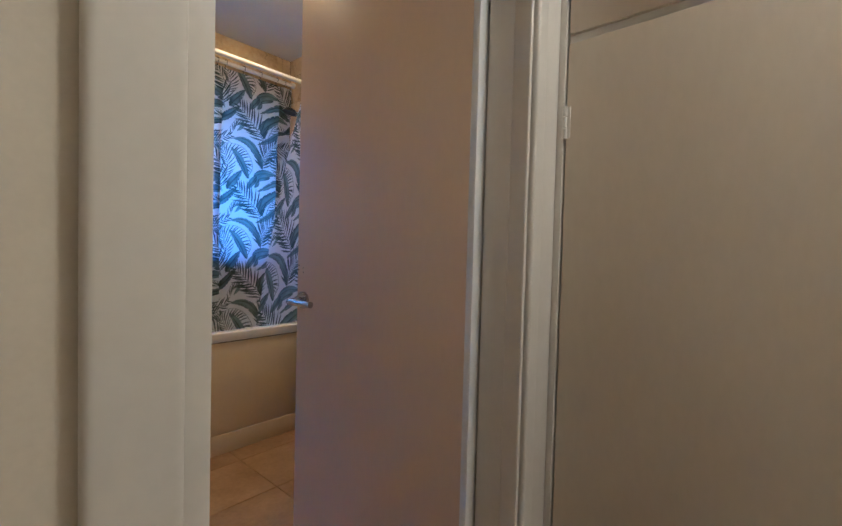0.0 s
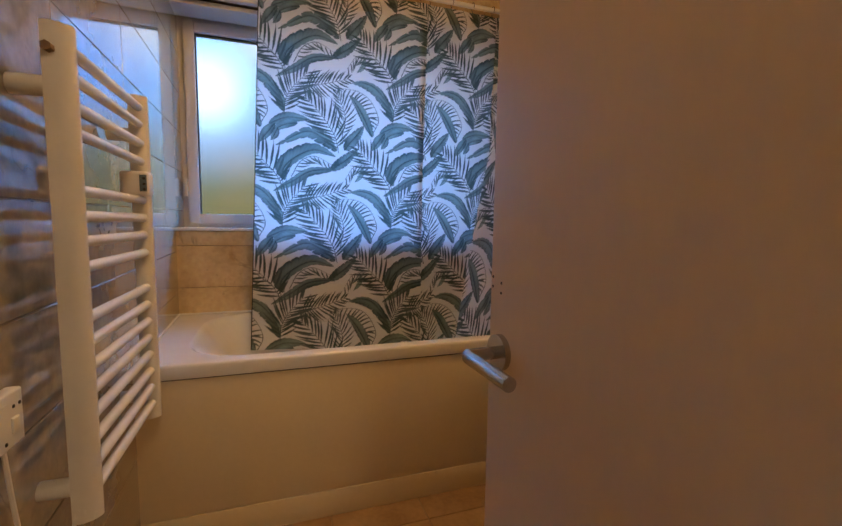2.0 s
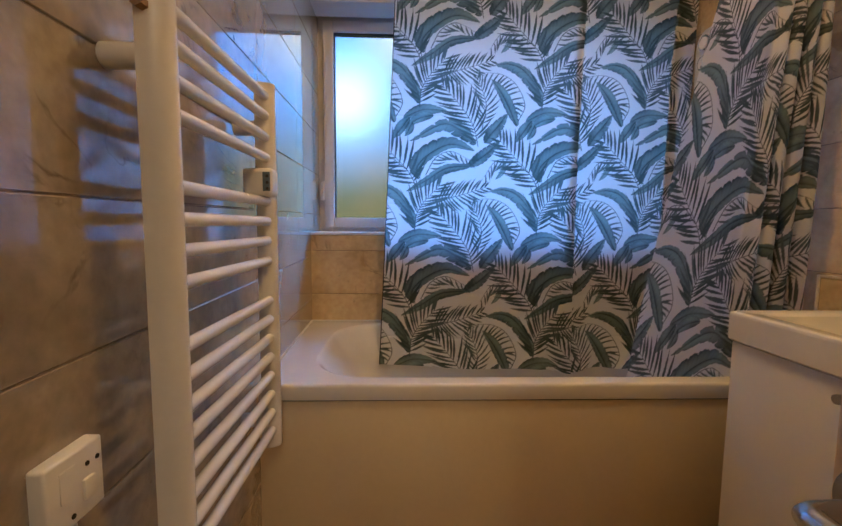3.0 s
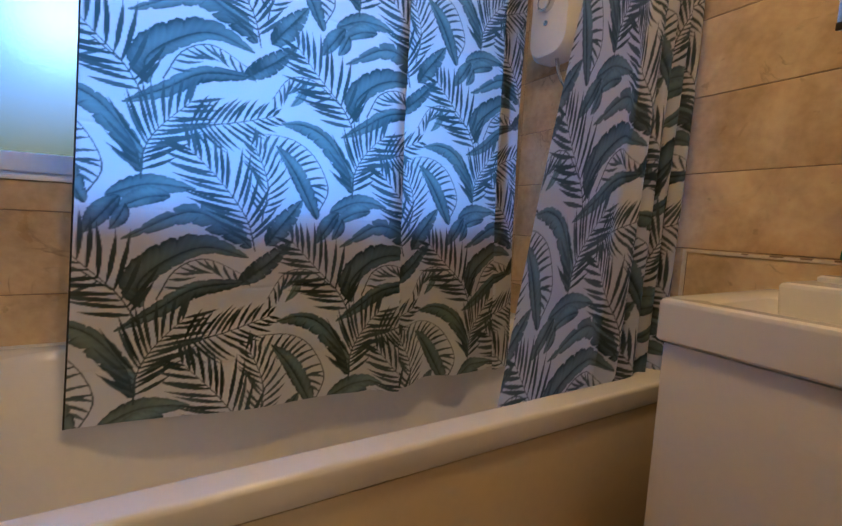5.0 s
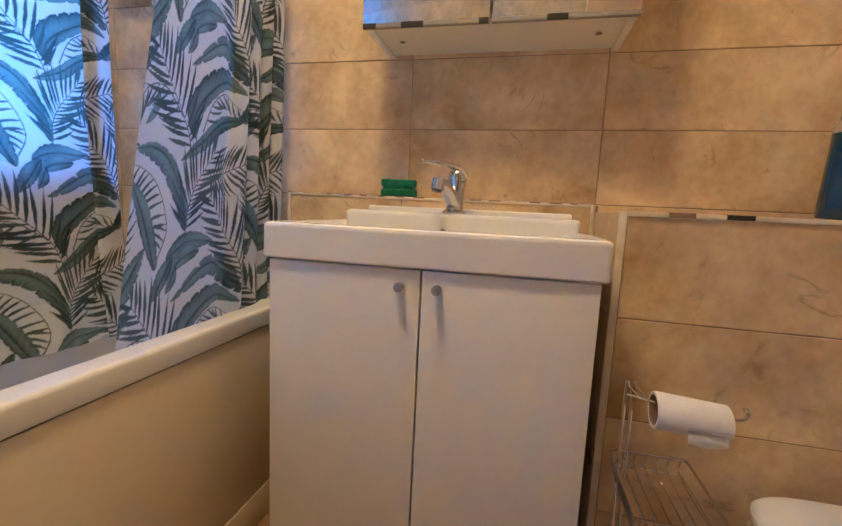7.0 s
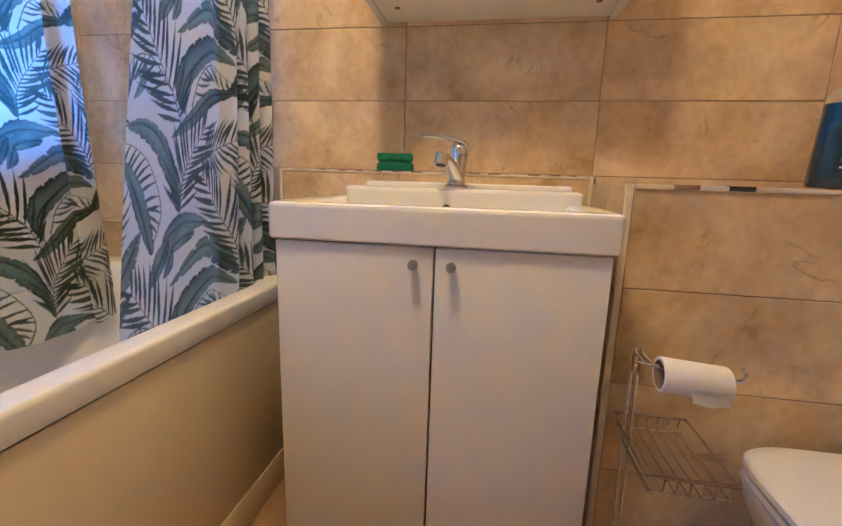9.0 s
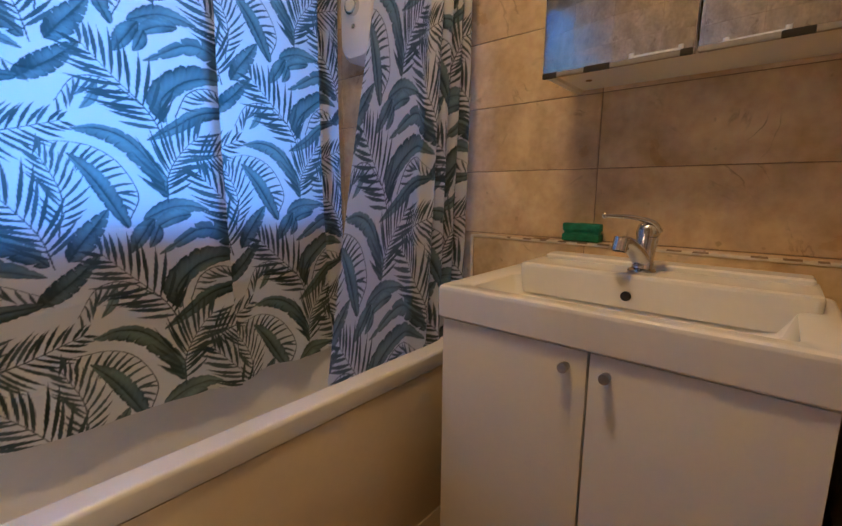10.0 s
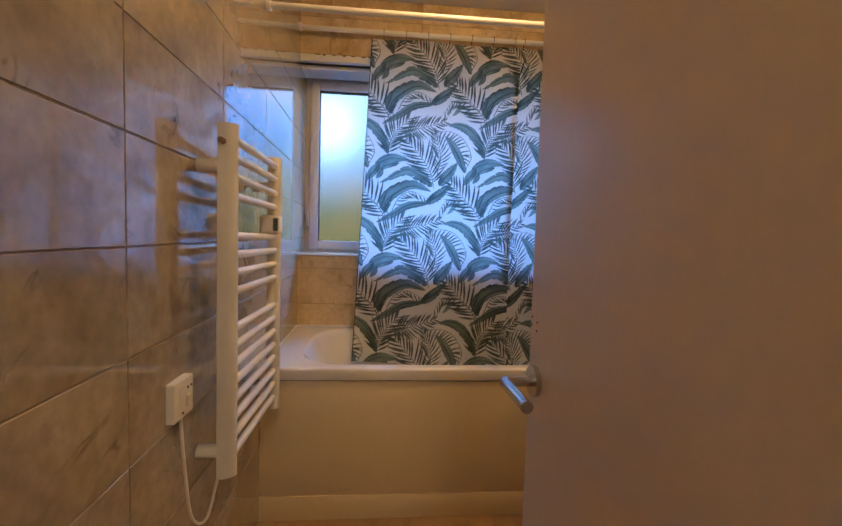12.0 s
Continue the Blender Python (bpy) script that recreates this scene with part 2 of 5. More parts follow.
CHROME = plain("chrome", (0.62, 0.62, 0.63), (0.7, 0.7, 0.71), 0.1, 1.0, bump=0.02)
STEEL = plain("brushed_steel", (0.46, 0.46, 0.47), (0.56, 0.56, 0.57), 0.25, 1.0, fine=200, bump=0.0)
NICKEL = plain("dull_nickel", (0.34, 0.32, 0.3), (0.42, 0.4, 0.37), 0.38, 1.0, bump=0.0)
ENAMEL = plain("white_radiator_enamel", (0.7, 0.68, 0.65), (0.76, 0.74, 0.71), 0.25, bump=0.04)
UPVC = plain("white_upvc", (0.74, 0.75, 0.77), (0.8, 0.81, 0.83), 0.3, bump=0.04)
PLASTIC = plain("white_plastic", (0.72, 0.7, 0.67), (0.78, 0.76, 0.73), 0.3, bump=0.03)
BLACK = plain("black_plastic", (0.015, 0.015, 0.017), (0.03, 0.03, 0.033), 0.35, bump=0.03)
SPONGE = plain("green_scouring_sponge", (0.006, 0.1, 0.055), (0.02, 0.2, 0.11), 0.9, scale=60, fine=300, bump=0.9, depth=0.004)
PAPER = plain("tissue_paper", (0.74, 0.71, 0.67), (0.8, 0.77, 0.73), 0.9, scale=30, fine=200, bump=0.4)
CARD = plain("cardboard_core", (0.2, 0.13, 0.08), (0.3, 0.2, 0.13), 0.85)
WOOD = plain("orange_stained_pine", (0.26, 0.1, 0.03), (0.46, 0.21, 0.07), 0.4, scale=5, fine=50, stretch=(1, 1, 0.1))
BLUE = plain("blue_liquid", (0.003, 0.03, 0.075), (0.006, 0.05, 0.12), 0.12, coat=0.6)
LABEL = plain("bottle_label", (0.004, 0.018, 0.04), (0.02, 0.06, 0.075), 0.3, scale=26, fine=80)
CLEARCAP = plain("grey_clear_plastic", (0.3, 0.25, 0.2), (0.42, 0.36, 0.29), 0.15)
BAG = plain("white_plastic_pack", (0.64, 0.62, 0.6), (0.74, 0.72, 0.7), 0.3, scale=14, bump=0.6, depth=0.01)
INK = plain("blue_ink", (0.05, 0.08, 0.25), (0.08, 0.12, 0.34), 0.5)
INK_P = plain("purple_ink", (0.2, 0.1, 0.28), (0.28, 0.16, 0.36), 0.5)
INK_O = plain("orange_ink", (0.5, 0.2, 0.06), (0.6, 0.28, 0.1), 0.5)
INK_G = plain("green_ink", (0.3, 0.42, 0.2), (0.4, 0.5, 0.28), 0.5)
PRINTED = cloth("leaf_print_polyester")
HEM = plain("black_hem_tape", (0.01, 0.01, 0.01), (0.03, 0.03, 0.03), 0.7)
GLASS = frosted("frosted_glass")
mirror_m, mn, ml, mb = material("mirror_silver")
mb.inputs["Base Color"].default_value, mb.inputs["Metallic"].default_value, mb.inputs["Roughness"].default_value = (0.8, 0.8, 0.78, 1), 1.0, 0.025
MIRROR = mirror_m


# ---- building blocks ----
def finish(bm, name, mat, parent=None, label="", smooth=True, angle=38):
    me = bpy.data.meshes.new(name)
    bmesh.ops.recalc_face_normals(bm, faces=bm.faces)
    if smooth:
        for f in bm.faces:
            f.smooth = True
        for e in bm.edges:
            if len(e.link_faces) == 2 and e.calc_face_angle(0) > radians(angle):
                e.smooth = False
    bm.to_mesh(me)
    bm.free()
    me.materials.append(mat)
    ob = new(name, me)
    if parent is not None:
        ob.parent = parent
    if label:
        ob["label"] = label
    return ob


def part(name, bm, mat, parent, label=""):
    return finish(bm, name, mat, parent, label)


def thing(name, at, label, category, group="", kind=""):
    ob = new(name)
    ob.empty_display_size = 0.05
    ob.location = at
    return tagged(ob, label, category, group, kind)


def block(x0, x1, y0, y1, z0, z1, bevel=0.0, seg=2, bm=None):
    bm = bm or bmesh.new()
    r = bmesh.ops.create_cube(bm, size=1)
    vs = r["verts"]
    for v in vs:
        v.co = ((x0 + x1) / 2 + v.co.x * (x1 - x0), (y0 + y1) / 2 + v.co.y * (y1 - y0), (z0 + z1) / 2 + v.co.z * (z1 - z0))
    if bevel:
        es = list({e for v in vs for e in v.link_edges})
        bmesh.ops.bevel(bm, geom=es, offset=bevel, segments=seg, affect="EDGES", profile=0.6)
    return bm


def rod(a, b, r, n=14, bm=None, r2=None, ends=True):
    bm = bm or bmesh.new()
    a, b = Vector(a), Vector(b)
    d = b - a
    m = Matrix.Translation((a + b) / 2) @ d.to_track_quat("Z", "Y").to_matrix().to_4x4()
    bmesh.ops.create_cone(bm, cap_ends=ends, segments=n, radius1=r, radius2=r if r2 is None else r2, depth=d.length, matrix=m)
    return bm


def pipe(points, r, n=10, bm=None, closed=False):
    """A tube of one radius (or a radius for each point) through points."""
    bm = bm or bmesh.new()
    ps = [Vector(p) for p in points]
    rs = r if isinstance(r, (list, tuple)) else [r] * len(ps)
    rings, up = [], None
    for i, p in enumerate(ps):
        d = (ps[(i + 1) % len(ps)] - ps[i - 1]) if closed or 0 < i < len(ps) - 1 else (ps[1] - ps[0] if i == 0 else ps[-1] - ps[-2])
        d.normalize()
        if up is None:
            up = d.orthogonal().normalized()
        up = (up - d * up.dot(d)).normalized()
        side = d.cross(up)
        rings.append([bm.verts.new(p + (up * math.cos(2 * math.pi * k / n) + side * math.sin(2 * math.pi * k / n)) * rs[i]) for k in range(n)])
    pairs = list(zip(rings, rings[1:])) + ([(rings[-1], rings[0])] if closed else [])
    for a, b in pairs:
        for k in range(n):
            bm.faces.new((a[k], a[(k + 1) % n], b[(k + 1) % n], b[k]))
    if not closed:
        bm.faces.new(rings[0][::-1])
        bm.faces.new(rings[-1])
    return bm


def arc(points, steps=8):
    """A smooth line through points (Catmull-Rom)."""
    ps = [Vector(p) for p in points]
    ps = [ps[0] * 2 - ps[1], *ps, ps[-1] * 2 - ps[-2]]
    out = []
    for i in range(1, len(ps) - 2):
        a, b, c, d = ps[i - 1:i + 3]
        for k in range(steps):
            t = k / steps
            out.append(0.5 * (2 * b + (c - a) * t + (2 * a - 5 * b + 4 * c - d) * t * t + (3 * b - a - 3 * c + d) * t ** 3))
    return out + [ps[-2]]


def lathe(profile, at=(0, 0, 0), n=28, bm=None):
    """Turns (radius, height) pairs round the upright axis at a point."""
    bm = bm or bmesh.new()
    rings = []
    for r, z in profile:
        rings.append([bm.verts.new((at[0] + r * math.cos(2 * math.pi * k / n), at[1] + r * math.sin(2 * math.pi * k / n), at[2] + z)) for k in range(n)])
    for a, b in zip(rings, rings[1:]):
        for k in range(n):
            bm.faces.new((a[k], a[(k + 1) % n], b[(k + 1) % n], b[k]))
    bm.faces.new(rings[0][::-1])
    bm.faces.new(rings[-1])
    return bm


def loops(rows, bm=None, cap=True):
    """Skins rings of equally many points."""
    bm = bm or bmesh.new()
    rings = [[bm.verts.new(p) for p in row] for row in rows]
    for a, b in zip(rings, rings[1:]):
        for k in range(len(a)):
            bm.faces.new((a[k], a[(k + 1) % len(a)], b[(k + 1) % len(a)], b[k]))
    if cap:
        bm.faces.new(rings[-1])
    return bm


def ring(x0, x1, y0, y1, z, radius, n=12):
    """A rounded rectangle, n points a corner."""
    out = []
    radius = max(1e-4, min(radius, (x1 - x0) / 2 - 1e-4, (y1 - y0) / 2 - 1e-4))
    for cx, cy, a0 in ((x1 - radius, y1 - radius, 0), (x0 + radius, y1 - radius, 90), (x0 + radius, y0 + radius, 180), (x1 - radius, y0 + radius, 270)):
        for k in range(n):
            a = radians(a0 + 90 * k / (n - 1))
            out.append((cx + radius * math.cos(a), cy + radius * math.sin(a), z))
    return out


# ---- structure ----
W, BACK, FRONT, CEIL = 1.684, 0.785, -1.475, 2.41
HALL_Y = -1.64
RIM_Z = 0.604


def shell(name, *box, mat=GROUT, label="", bevel=0.0):
    ob = finish(block(*box, bevel=bevel), name, mat, smooth=False)
    return tagged(ob, label, name.split("_")[0], kind="structure")


floor = shell("floor", -1.2, 1.9, -3.6, 1.3, -0.12, -0.004, mat=GROUT, label="brown tile-effect bathroom floor with dark joints")
ceiling = shell("ceiling", -1.3, 1.9, -3.6, 1.0, CEIL, CEIL + 0.1, mat=PLASTER, label="plain white painted ceiling over bathroom and hall")
wall_left = shell("wall_west", -0.12, -0.0022, FRONT - 0.06, 1.2, 0, CEIL, label="wall clad in glossy grey-beige stone-look tiles")
wall_right = shell("wall_east", W + 0.0022, W + 0.13, FRONT - 0.1, 1.2, 0, CEIL, label="wall clad in beige stone-look tiles")
# window wall: opening from WX0 to WX1, sill to head
WX0, WX1, SILL, HEAD, WY = -0.032, 1.56, 1.014, 2.085, 1.06
wall_back = finish(block(-0.12, W + 0.13, BACK + 0.0022, 1.2, 0, SILL - 0.012), "wall_north", GROUT, smooth=False)
tagged(wall_back, "tiled window wall behind the bath", "wall", kind="structure")
finish(block(-0.12, W + 0.13, BACK + 0.0022, 1.2, HEAD, CEIL), "lintel", GROUT, wall_back)
finish(block(WX1, W + 0.13, BACK + 0.0022, 1.2, SILL - 0.012, HEAD), "reveal", GROUT, wall_back)

# window with frosted pane
window = thing("window_1", (0.78, WY, SILL), "white plastic-framed window with frosted glass, closed", "window", kind="structure")


def at_home(ob, parent):
    """Keeps a part where it was built, under a parent that stands off the origin."""
    ob.parent = parent
    ob.matrix_parent_inverse = Matrix.Translation(parent.location).inverted()
    return ob


def piece(name, bm, mat, parent, label=""):
    return at_home(finish(bm, name, mat, None, label), parent)


fr = bmesh.new()
for b in ((WX0 - 0.03, WX0 + 0.05, SILL, HEAD), (WX1 - 0.05, WX1, SILL, HEAD), (WX0 + 0.05, WX1 - 0.05, SILL, SILL + 0.05), (WX0 + 0.05, WX1 - 0.05, HEAD - 0.05, HEAD)):
    block(b[0], b[1], WY - 0.035, WY + 0.035, b[2], b[3], 0.004, bm=fr)
piece("window_frame", fr, UPVC, window)
sash = bmesh.new()
SX0, SX1, SZ0, SZ1 = WX0 + 0.012, WX1 - 0.03, SILL + 0.018, HEAD - 0.05
for b in ((SX0, SX0 + 0.05, SZ0, SZ1), (SX1 - 0.05, SX1, SZ0, SZ1), (SX0 + 0.05, SX1 - 0.05, SZ0, SZ0 + 0.052), (SX0 + 0.05, SX1 - 0.05, SZ1 - 0.05, SZ1)):
    block(b[0], b[1], WY - 0.055, WY + 0.02, b[2], b[3], 0.007, bm=sash)
piece("sash", sash, UPVC, window)
gask = bmesh.new()
for b in ((SX0 + 0.05, SX0 + 0.055, SZ0 + 0.05, SZ1 - 0.05), (SX0 + 0.05, SX1 - 0.05, SZ1 - 0.056, SZ1 - 0.05)):
    block(b[0], b[1], WY - 0.035, WY - 0.01, b[2], b[3], bm=gask)
piece("gasket", gask, BLACK, window)
pane = piece("pane", block(SX0 + 0.04, SX1 - 0.04, WY - 0.012, WY - 0.006, SZ0 + 0.04, SZ1 - 0.04), GLASS, window)
pane.visible_shadow = False
piece("hinge_cover", block(WX0 - 0.004, WX0 + 0.014, WY - 0.075, WY - 0.05, 1.17, 1.26, 0.003), UPVC, window)
piece("window_sill", block(-0.055, WX1, BACK - 0.006, WY - 0.03, SILL - 0.012, SILL, 0.003), UPVC, window)
head = bmesh.new()
block(-0.055, WX1, BACK - 0.002, BACK + 0.03, HEAD - 0.022, HEAD + 0.018, 0.004, bm=head)
block(-0.055, WX1, BACK + 0.05, BACK + 0.2, HEAD - 0.045, HEAD - 0.022, 0.006, bm=head)
piece("head_trim", head, UPVC, window, "scuffed white plastic trim under the lintel")
wear = bmesh.new()
for i in range(7):
    x = 0.02 + i * 0.05 + 0.02 * random.random()
    block(x, x + 0.008 + 0.03 * random.random(), BACK - 0.0035, BACK - 0.001, HEAD + 0.012 - 0.002 * (i % 2), HEAD + 0.0165, bm=wear)
piece("worn_patch", wear, EDGE_BARE, window, "dark chipped patches on the trim")

backdrop = finish(block(-7, 9, 6.0, 6.05, -2.0, 8.0), "backdrop", outdoors("bright_garden_haze"), smooth=False)
tagged(backdrop, "bright hazy sky over garden green outside the window", "backdrop", kind="structure")
ground = finish(block(-7, 9, 1.3, 6.0, -0.4, -0.3), "ground", plain("grass", (0.04, 0.07, 0.02), (0.08, 0.12, 0.04), 0.9), smooth=False)
tagged(ground, "plain grass outside the window", "ground", kind="structure")

# front wall with the doorway, hall walls
JL, JR = 0.12, 0.761
wall_front = finish(block(JR + 0.0545, W + 0.13, HALL_Y, FRONT, 0, CEIL), "wall_south", HALLWALL, smooth=False)
tagged(wall_front, "cream painted wall round the bathroom doorway", "wall", kind="structure")
finish(block(-1.3, JL - 0.03, HALL_Y, FRONT, 0, CEIL), "side", HALLWALL, wall_front)
finish(block(JL - 0.03, JR + 0.0545, HALL_Y, FRONT, 2.03, CEIL), "lintel", HALLWALL, wall_front)
shell("wall_hall_west", -1.3, -1.2, -3.6, HALL_Y, 0, CEIL, mat=HALLWALL, label="plain cream painted hall wall")
shell("wall_hall_south", -1.3, 1.3, -3.6, -3.5, 0, CEIL, mat=HALLWALL, label="plain cream painted hall end wall")
shell("wall_hall_east", 0.94, 1.06, -3.5, HALL_Y - 0.001, 0, CEIL, mat=HALLWALL, label="hall wall with built-in cupboard")

# ---- door frame and doors ----
door_frame = thing("door_frame", (0.5, -1.52, 0), "white painted door lining with rounded architrave", "door frame", kind="structure")
# left jamb: lining, stop and a rounded architrave on each side
piece("lining", block(JL - 0.03, JL, HALL_Y - 0.012, FRONT + 0.012, 0, 2.0, 0.003), PAINT, door_frame)
piece("door_stop", block(JL, JL + 0.012, HALL_Y + 0.03, HALL_Y + 0.09, 0, 2.0, 0.002), PAINT, door_frame)
piece("architrave", block(JL - 0.104, JL - 0.026, HALL_Y - 0.02, HALL_Y - 0.0005, 0, 2.10, 0.009, 4), PAINT, door_frame)
piece("architrave", block(JL - 0.09, JL - 0.008, FRONT + 0.0005, FRONT + 0.016, 0, 2.09, 0.006, 3), PAINT, door_frame)
# right jamb: rebated lining, whose bead stands forward of a moulded architrave
piece("lining", block(JR + 0.024, JR + 0.054, HALL_Y - 0.0005, FRONT + 0.012, 0, 2.0, 0.002), PAINT, door_frame)
piece("door_stop", block(JR + 0.004, JR + 0.0238, HALL_Y + 0.03, -1.546, 0, 2.0, 0.003), PAINT, door_frame)
piece("bead", block(JR, JR + 0.0105, HALL_Y - 0.012, HALL_Y + 0.0295, 0, 2.0, 0.004, 3), PAINT, door_frame)
piece("bead_backing", block(JR + 0.0106, JR + 0.0236, HALL_Y - 0.001, HALL_Y + 0.0295, 0, 2.0), PAINT, door_frame)
piece("architrave", block(JR + 0.017, JR + 0.062, HALL_Y - 0.021, HALL_Y - 0.0012, 0, 2.10, 0.0085, 4), PAINT, door_frame)
piece("architrave", block(JR + 0.0625, JR + 0.139, HALL_Y - 0.013, HALL_Y - 0.0005, 0, 2.10, 0.002), PAINT, door_frame)
piece("architrave", block(JR + 0.062, JR + 0.13, FRONT + 0.0005, FRONT + 0.016, 0, 2.09, 0.006, 3), PAINT, door_frame)
piece("head_lining", block(JL, JR + 0.023, HALL_Y - 0.01, FRONT + 0.012, 2.0, 2.03, 0.003), PAINT, door_frame)
piece("head_architrave", block(JL - 0.095, JR + 0.139, HALL_Y - 0.018, HALL_Y - 0.0005, 2.1, 2.17, 0.006), PAINT, door_frame)

# the bathroom door, swung into the room on the jamb
DOOR_W = 0.659
door = new("door_1")
tagged(door, "flat off-white painted door standing open with a steel lever handle", "door", kind="structure")
HINGE, TIP = Vector((0.736, -1.527, 0)), Vector((0.716, -0.868, 0))
door.location = HINGE
door.rotation_euler = (0, 0, math.atan2(TIP.y - HINGE.y, TIP.x - HINGE.x))
# local x runs from hinge to free edge, local y > 0 is the face towards the radiator side
part("leaf", block(0, DOOR_W, -0.038, 0, 0.008, 1.985, 0.003), DOORPAINT, door)
part("edge_lipping", block(-0.013, 0.005, -0.037, 0.0014, 0.008, 1.985, 0.002), UPVC, door, "brighter white hinge edge")
HZ, HX = 0.862, DOOR_W - 0.036
rose = rod((HX, 0, HZ), (HX, 0.009, HZ), 0.027, 32)
hd = part("handle", rose, STEEL, door, "brushed steel lever handle on a round rose")
part("lever", pipe([(HX, 0.008, HZ), (HX, 0.05, HZ), (HX - 0.002, 0.056, HZ), (HX - 0.008, 0.059, HZ), (HX - 0.118, 0.06, HZ)], [0.0095, 0.0095, 0.0097, 0.0097, 0.0097], 18), STEEL, hd)
# no real depth: each hole's shade is a near-black disc on the face
for dz in (0.098, 0.113):
    for dx in (0.007, 0.031):
        part("screw_hole", rod((DOOR_W - dx, -0.001, HZ + dz - 0.3 * dx), (DOOR_W - dx, 0.0006, HZ + dz - 0.3 * dx), 0.0021, 12), DARK, door, "empty dark screw hole")
part("latch_plate", block(DOOR_W - 0.001, DOOR_W + 0.001, -0.03, -0.008, HZ - 0.03, HZ + 0.03, 0.0005), STEEL, door)
for z in (0.25, 1.62):
    part("hinge", rod((-0.006, -0.043, z - 0.04), (-0.006, -0.043, z + 0.04), 0.005, 12), STEEL, door)

cupboard = thing("cupboard", (0.92, -2.0, 0), "built-in hall cupboard with flat painted doors", "cupboard")
CX = 0.918
piece("stile", block(CX - 0.017, 0.939, -1.668, HALL_Y - 0.002, 0, 2.35, 0.002), PAINT, cupboard)
piece("door", block(CX - 0.012, CX + 0.01, -2.30, -1.6715, 0.06, 1.516, 0.004), CUPBOARD, cupboard)
piece("upper_door", block(CX - 0.012, CX + 0.01, -2.30, -1.6715, 1.537, 2.33, 0.004), CUPBOARD, cupboard)
piece("rail", block(CX - 0.002, CX + 0.018, -2.3, -1.67, 1.50, 1.55), PAINT, cupboard)
piece("stile", block(CX - 0.004, 0.939, -2.36, -2.304, 0, 2.35, 0.003), PAINT, cupboard)
for z in (0.3, 1.335, 1.66):
    hg = bmesh.new()
    for k in range(3):
        rod((CX - 0.015, -1.6695, z - 0.037 + k * 0.0255), (CX - 0.015, -1.6695, z - 0.037 + k * 0.0255 + 0.0235), 0.0058, 12, bm=hg)
    block(CX - 0.0145, CX - 0.0118, -1.682, -1.671, z - 0.036, z + 0.036, bm=hg)
    piece("hinge", hg, PAINT, cupboard, "painted-over butt hinge")

# ---- lamps ----
ceiling_light = thing("ceiling_light", (0.78, -0.28, CEIL), "round warm-white flush ceiling light, switched on", "ceiling light")
piece("base", lathe([(0.15, -0.02), (0.15, 0.0)], (0.78, -0.28, CEIL - 0.0005)), PLASTIC, ceiling_light)
piece("diffuser", lathe([(0.02, -0.085), (0.07, -0.078), (0.11, -0.058), (0.138, -0.03), (0.14, -0.0205)], (0.78, -0.28, CEIL)), glow("warm_opal_glass", LAMP_WARM, LAMP_POWER), ceiling_light)
# unseen lamp, added to light the hall and leave the right jamb dim
added_hall_light = thing("added_hall_light", (0.78, -2.62, CEIL), "round hall ceiling light, unseen, added to light the hall", "ceiling light")
piece("base", lathe([(0.15, -0.02), (0.15, 0.0)], (0.78, -2.62, CEIL - 0.0005)), PLASTIC, added_hall_light)
piece("diffuser", lathe([(0.02, -0.085), (0.07, -0.078), (0.11, -0.058), (0.138, -0.03), (0.14, -0.0205)], (0.78, -2.62, CEIL)), glow("added_hall_lamp_glass", (1.0, 0.70, 0.43), HALL_POWER), added_hall_light)

# ---- bath ----
bath = thing("bathtub", (0.84, 0.39, 0), "white acrylic bathtub with an ivory side panel", "bathtub")
B0, B1, BY0, BY1 = -0.043, W - 0.001, -0.002, BACK - 0.001
rows = [ring(B0, B1, BY0 + 0.003, BY1, 0.556, 0.006), ring(B0, B1, BY0 + 0.0005, BY1, 0.5575, 0.007), ring(B0, B1, BY0, BY1, 0.559, 0.008), ring(B0, B1, BY0 + 0.001, BY1, 0.594, 0.008), ring(B0, B1, BY0 + 0.0012, BY1, 0.5955, 0.008),
        ring(B0 + 0.0005, B1 - 0.0005, BY0 + 0.0025, BY1 - 0.0005, 0.5995, 0.009), ring(B0 + 0.001, B1 - 0.001, BY0 + 0.0055, BY1 - 0.001, 0.6022, 0.01), ring(B0 + 0.0015, B1 - 0.0015, BY0 + 0.009, BY1 - 0.0015, 0.603, 0.011), ring(B0 + 0.002, B1 - 0.002, BY0 + 0.0105, BY1 - 0.002, 0.6031, 0.012),
        ring(B0 + 0.135, B1 - 0.06, BY0 + 0.05, BY1 - 0.045, RIM_Z, 0.2), ring(B0 + 0.138, B1 - 0.063, BY0 + 0.053, BY1 - 0.048, RIM_Z - 0.0005, 0.2), ring(B0 + 0.146, B1 - 0.068, BY0 + 0.06, BY1 - 0.054, RIM_Z - 0.006, 0.2),
        ring(B0 + 0.155, B1 - 0.074, BY0 + 0.066, BY1 - 0.06, RIM_Z - 0.02, 0.2), ring(B0 + 0.23, B1 - 0.095, BY0 + 0.088, BY1 - 0.08, 0.46, 0.2),
        ring(B0 + 0.33, B1 - 0.13, BY0 + 0.12, BY1 - 0.10, 0.30, 0.17), ring(B0 + 0.38, B1 - 0.16, BY0 + 0.15, BY1 - 0.125, 0.225, 0.14), ring(B0 + 0.44, B1 - 0.22, BY0 + 0.2, BY1 - 0.175, 0.205, 0.1)]
piece("tub", loops(rows), ACRYLIC, bath)
